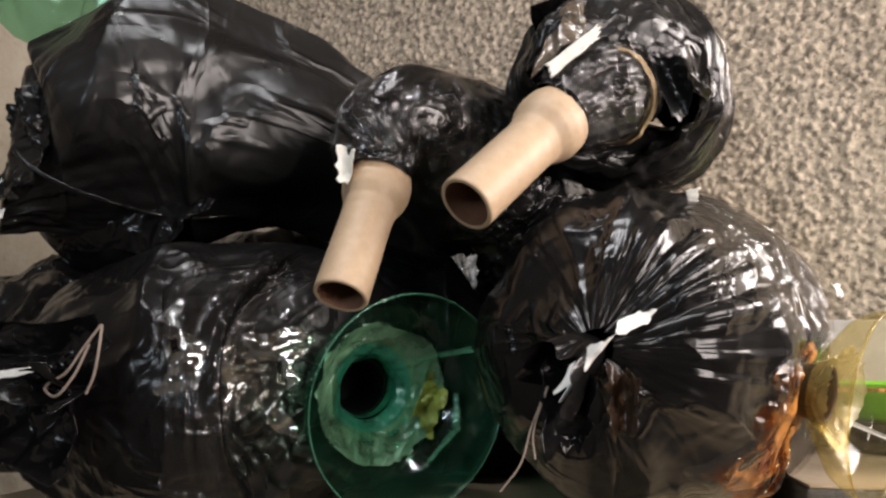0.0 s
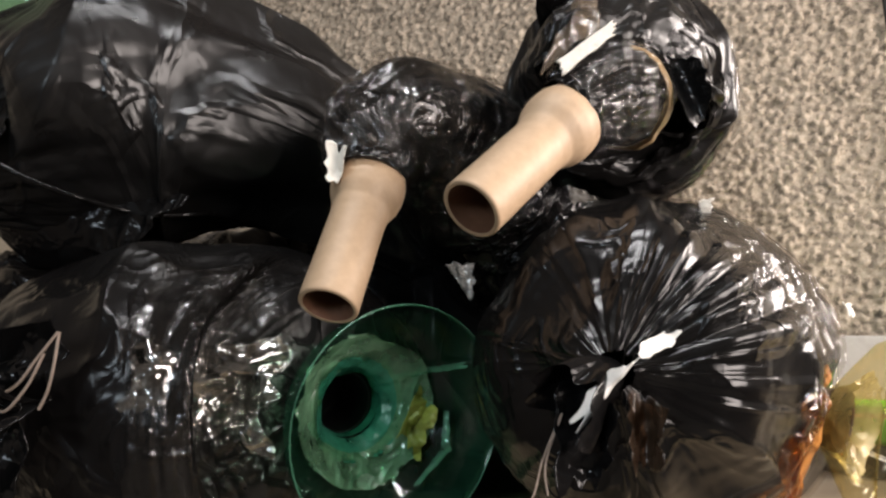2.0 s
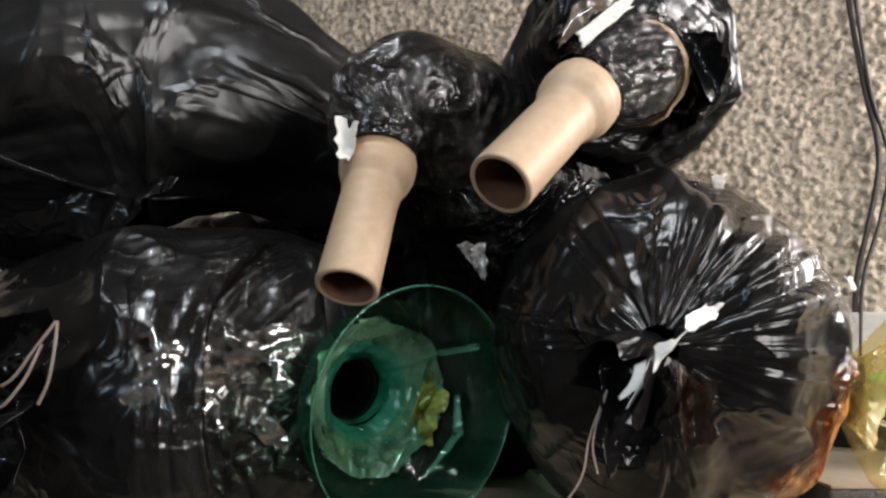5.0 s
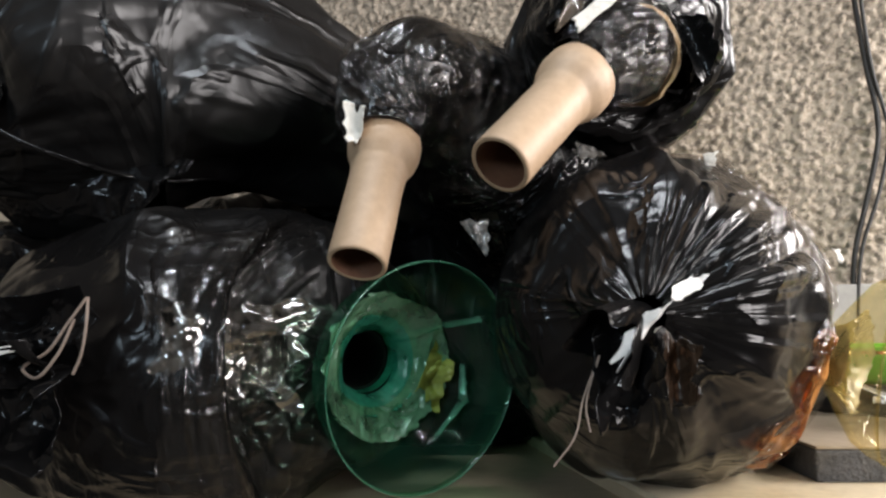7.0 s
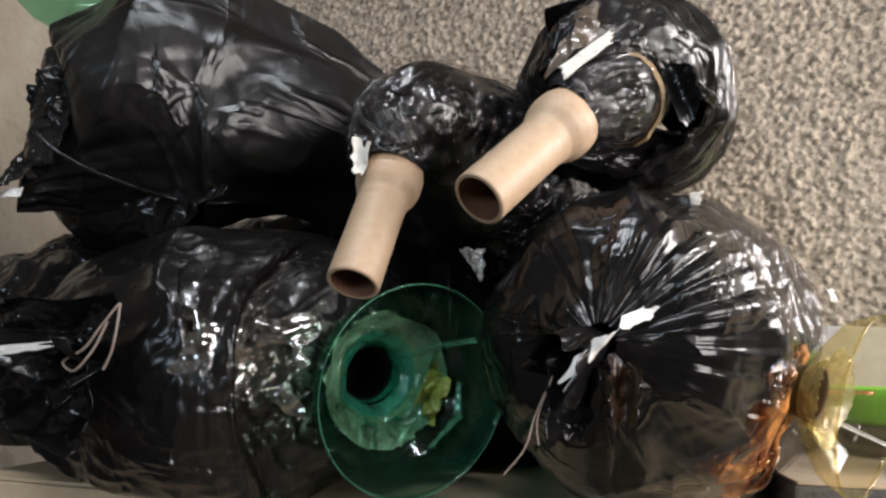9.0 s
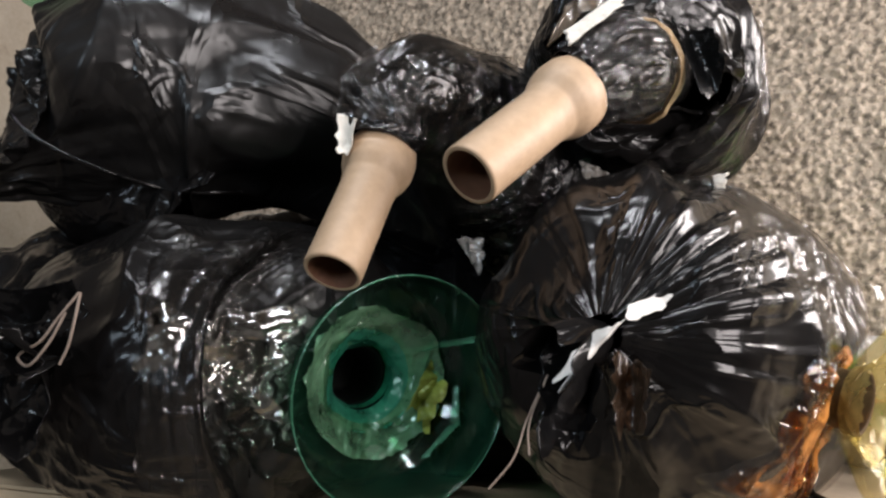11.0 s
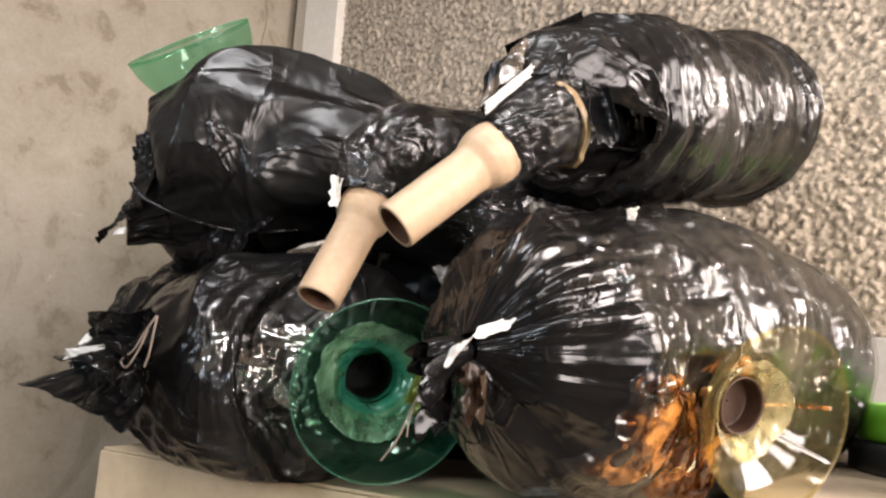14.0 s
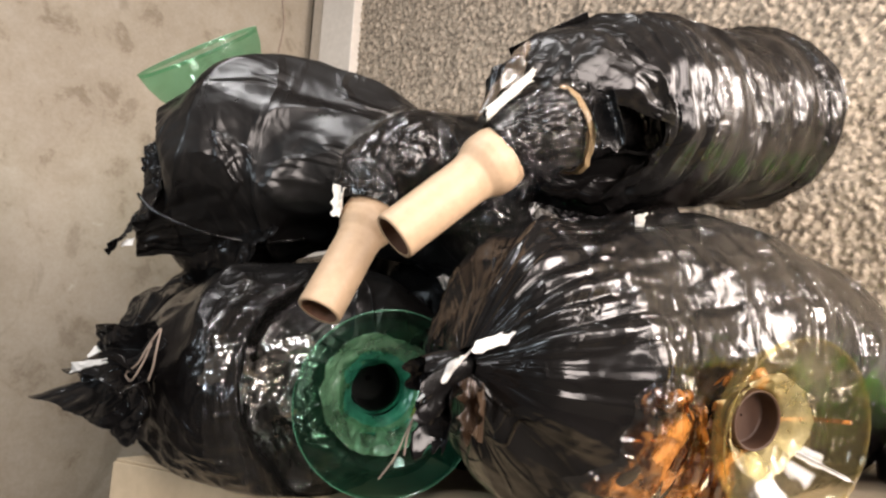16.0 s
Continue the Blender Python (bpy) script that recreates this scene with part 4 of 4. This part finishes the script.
sack("clear_wrap", T_ROWS, CLEAR_SOFT, bag_t, "clear film wrapped round the bag", 340, 320, u0=0.16, u1=0.97, out=0.003, tuck=0.06, extra=0.0012, **T_SKIN)
sack("neck_wrap", N_ROWS, CLEAR, bag_t, "crinkled clear tape round the neck", 120, 260, seed=95, amp=0.0060, freq=15, lump=0.002, grain=(0.6, 1.0), u0=0.0, u1=0.42, out=0.005)
revolve("tape_band", (-0.001, 0.578, 1.410), (0.03, 0.06, 0.03), resample([(0, 0.0375), (0.005, 0.039), (0.006, 0.0375), (0.0, 0.0345)], 12), BAND, bag_t, "brown tape band at the neck", wobble=0.0015, freq=16)
sheet("paper_scrap", [(-0.038, 0.522, 1.420), (-0.034, 0.520, 1.409), (0.000, 0.534, 1.441), (-0.003, 0.536, 1.451)], PAPER, bag_t, "white torn paper strip under the tape", amp=0.002, seed=97)
sheet("corner", [(-0.050, 0.612, 1.472), (-0.066, 0.590, 1.506), (0.000, 0.625, 1.540), (0.010, 0.650, 1.520)], BAG_GLOSS, bag_t, "stiff folded corner of the bag", nu=40, nv=40, bulge=0.010, amp=0.004, freq=12, seed=98, ragged=0.05)

# folded seam along the lower front of the upper left bag
rope("seam", [(-0.515, 0.478, 1.392), (-0.500, 0.482, 1.378), (-0.480, 0.496, 1.364), (-0.448, 0.526, 1.350), (-0.415, 0.582, 1.344), (-0.376, 0.622, 1.352)], 0.0022, BAG_GLOSS, bag_u, "folded seam of the bag")
# orange rope in place of the board edge reflected in the bottle wall
rope("orange_reflection", [(0.140, 0.655, 1.183), (0.165, 0.684, 1.184), (0.190, 0.682, 1.184)], 0.0016, AMBER_REFLECT, fy, "board edge's orange reflection modelled as a thin streak", 24, 6)
sheet("packing_tape", [(-0.045, 0.6330, 1.0675), (-0.012, 0.6378, 1.0675), (-0.012, 0.6378, 1.042), (-0.045, 0.6330, 1.042)], PAPER, carton, "scrap of pale packing tape at the corner", nu=10, nv=10, amp=0.0006, seed=101, ragged=0.2)

sheet("belly_fold", [(-0.610, 0.560, 1.400), (-0.560, 0.590, 1.300), (-0.440, 0.590, 1.292), (-0.375, 0.580, 1.360)], BAG_GLOSS, bag_u, "sagging lower fold of the bag", nu=60, nv=60, bulge=0.020, amp=0.008, freq=9, seed=105, ragged=0.08)
sheet("crushed_film", [(-0.318, 0.470, 1.232), (-0.322, 0.470, 1.172), (-0.240, 0.525, 1.155), (-0.242, 0.525, 1.228)], CRUSHED, bag_l, "crushed silvery clear film beside the funnel", nu=44, nv=38, bulge=0.008, amp=0.012, freq=22, seed=109, ragged=0.4, smooth=False)
sheet("tail", [(-0.700, 0.600, 1.290), (-0.650, 0.540, 1.200), (-0.450, 0.515, 1.200), (-0.545, 0.600, 1.325)], BAG_GLOSS, bag_l, "upper crumpled fold of the bag's end", nu=80, nv=80, bulge=0.012, amp=0.012, freq=8, seed=109, ragged=0.12)
sheet("clear_tab", [(-0.052, 0.526, 1.412), (-0.010, 0.536, 1.446), (-0.014, 0.548, 1.482), (-0.030, 0.546, 1.478)], BROWN_CLEAR, bag_t, "pointed brownish clear film standing up", nu=40, nv=40, bulge=0.004, amp=0.004, freq=20, seed=111, ragged=0.1)
sheet("paper_scrap", [(0.163, 0.705, 1.271), (0.169, 0.709, 1.270), (0.170, 0.706, 1.259), (0.165, 0.702, 1.260)], PAPER, bag_r, "white torn paper caught in the film", nu=12, nv=12, amp=0.002, seed=112, ragged=0.4)
# white strip put in as the bright glint inside the yellow funnel
sheet("glint_strip", [(0.147, 0.645, 1.168), (0.147, 0.645, 1.164), (0.192, 0.656, 1.144), (0.192, 0.656, 1.147)], PLASTIC_WHITE, fy, "thin white strip modelled as a glint on the bottle wall", nu=30, nv=8, bulge=-0.003, amp=0.0006, seed=113, ragged=0.1)
# pale sheets shaped as the window's crescent highlights on the green funnel wall
for rise, run in (((0.004, 0.0), [(-0.147, 0.630, 1.178), (-0.142, 0.628, 1.158), (-0.154, 0.624, 1.139), (-0.165, 0.612, 1.122)]), ((0.0, 0.005), [(-0.181, 0.620, 1.203), (-0.168, 0.621, 1.207), (-0.150, 0.620, 1.210), (-0.125, 0.613, 1.213)])):
    (ax, ay, az), (bx, by, bz) = run[0], run[-1]
    mx, my, mz = (sum(p[i] for p in run[1:3]) / 2 for i in range(3))
    sheet("highlight_strip", [(ax, ay, az), (ax + rise[0], ay, az + rise[1]), (mx + rise[0] * 2, my, mz + rise[1]), (mx, my, mz)], GREEN_EDGE, fg, "pale crescent modelled as a window highlight in the funnel", nu=14, nv=30, bulge=0.001, amp=0.001, seed=114, ragged=0.2)
    sheet("highlight_strip", [(mx, my, mz), (mx + rise[0] * 2, my, mz + rise[1]), (bx + rise[0], by, bz + rise[1]), (bx, by, bz)], GREEN_EDGE, fg, "pale crescent modelled as a window highlight in the funnel", nu=14, nv=30, bulge=0.001, amp=0.001, seed=115, ragged=0.2)
sheet("front_fold", [(0.026, 0.572, 1.452), (0.052, 0.570, 1.436), (0.062, 0.566, 1.400), (0.046, 0.564, 1.384)], BAG_GLOSS, bag_t, "curled fold of film beside the neck", nu=40, nv=40, bulge=0.016, amp=0.004, freq=14, seed=121, ragged=0.2)
sheet("paper_scrap", [(0.052, 0.612, 1.338), (0.062, 0.612, 1.340), (0.060, 0.610, 1.326), (0.054, 0.610, 1.326)], PAPER, bag_r, "small white paper scrap on the film", nu=12, nv=12, amp=0.002, seed=122, ragged=0.4)
sheet("film_scrap", [(-0.045, 0.612, 1.357), (-0.040, 0.610, 1.342), (-0.022, 0.612, 1.344), (-0.030, 0.614, 1.352)], CLEAR_SCRAP, bag_m, "pale clear film scrap", nu=16, nv=16, amp=0.003, seed=123, ragged=0.3)
sheet("film_scrap", [(-0.136, 0.592, 1.293), (-0.112, 0.590, 1.292), (-0.114, 0.588, 1.264), (-0.120, 0.590, 1.270)], CLEAR_SCRAP, bag_m, "grey clear film scrap poking out", nu=16, nv=16, amp=0.004, seed=124, ragged=0.3)
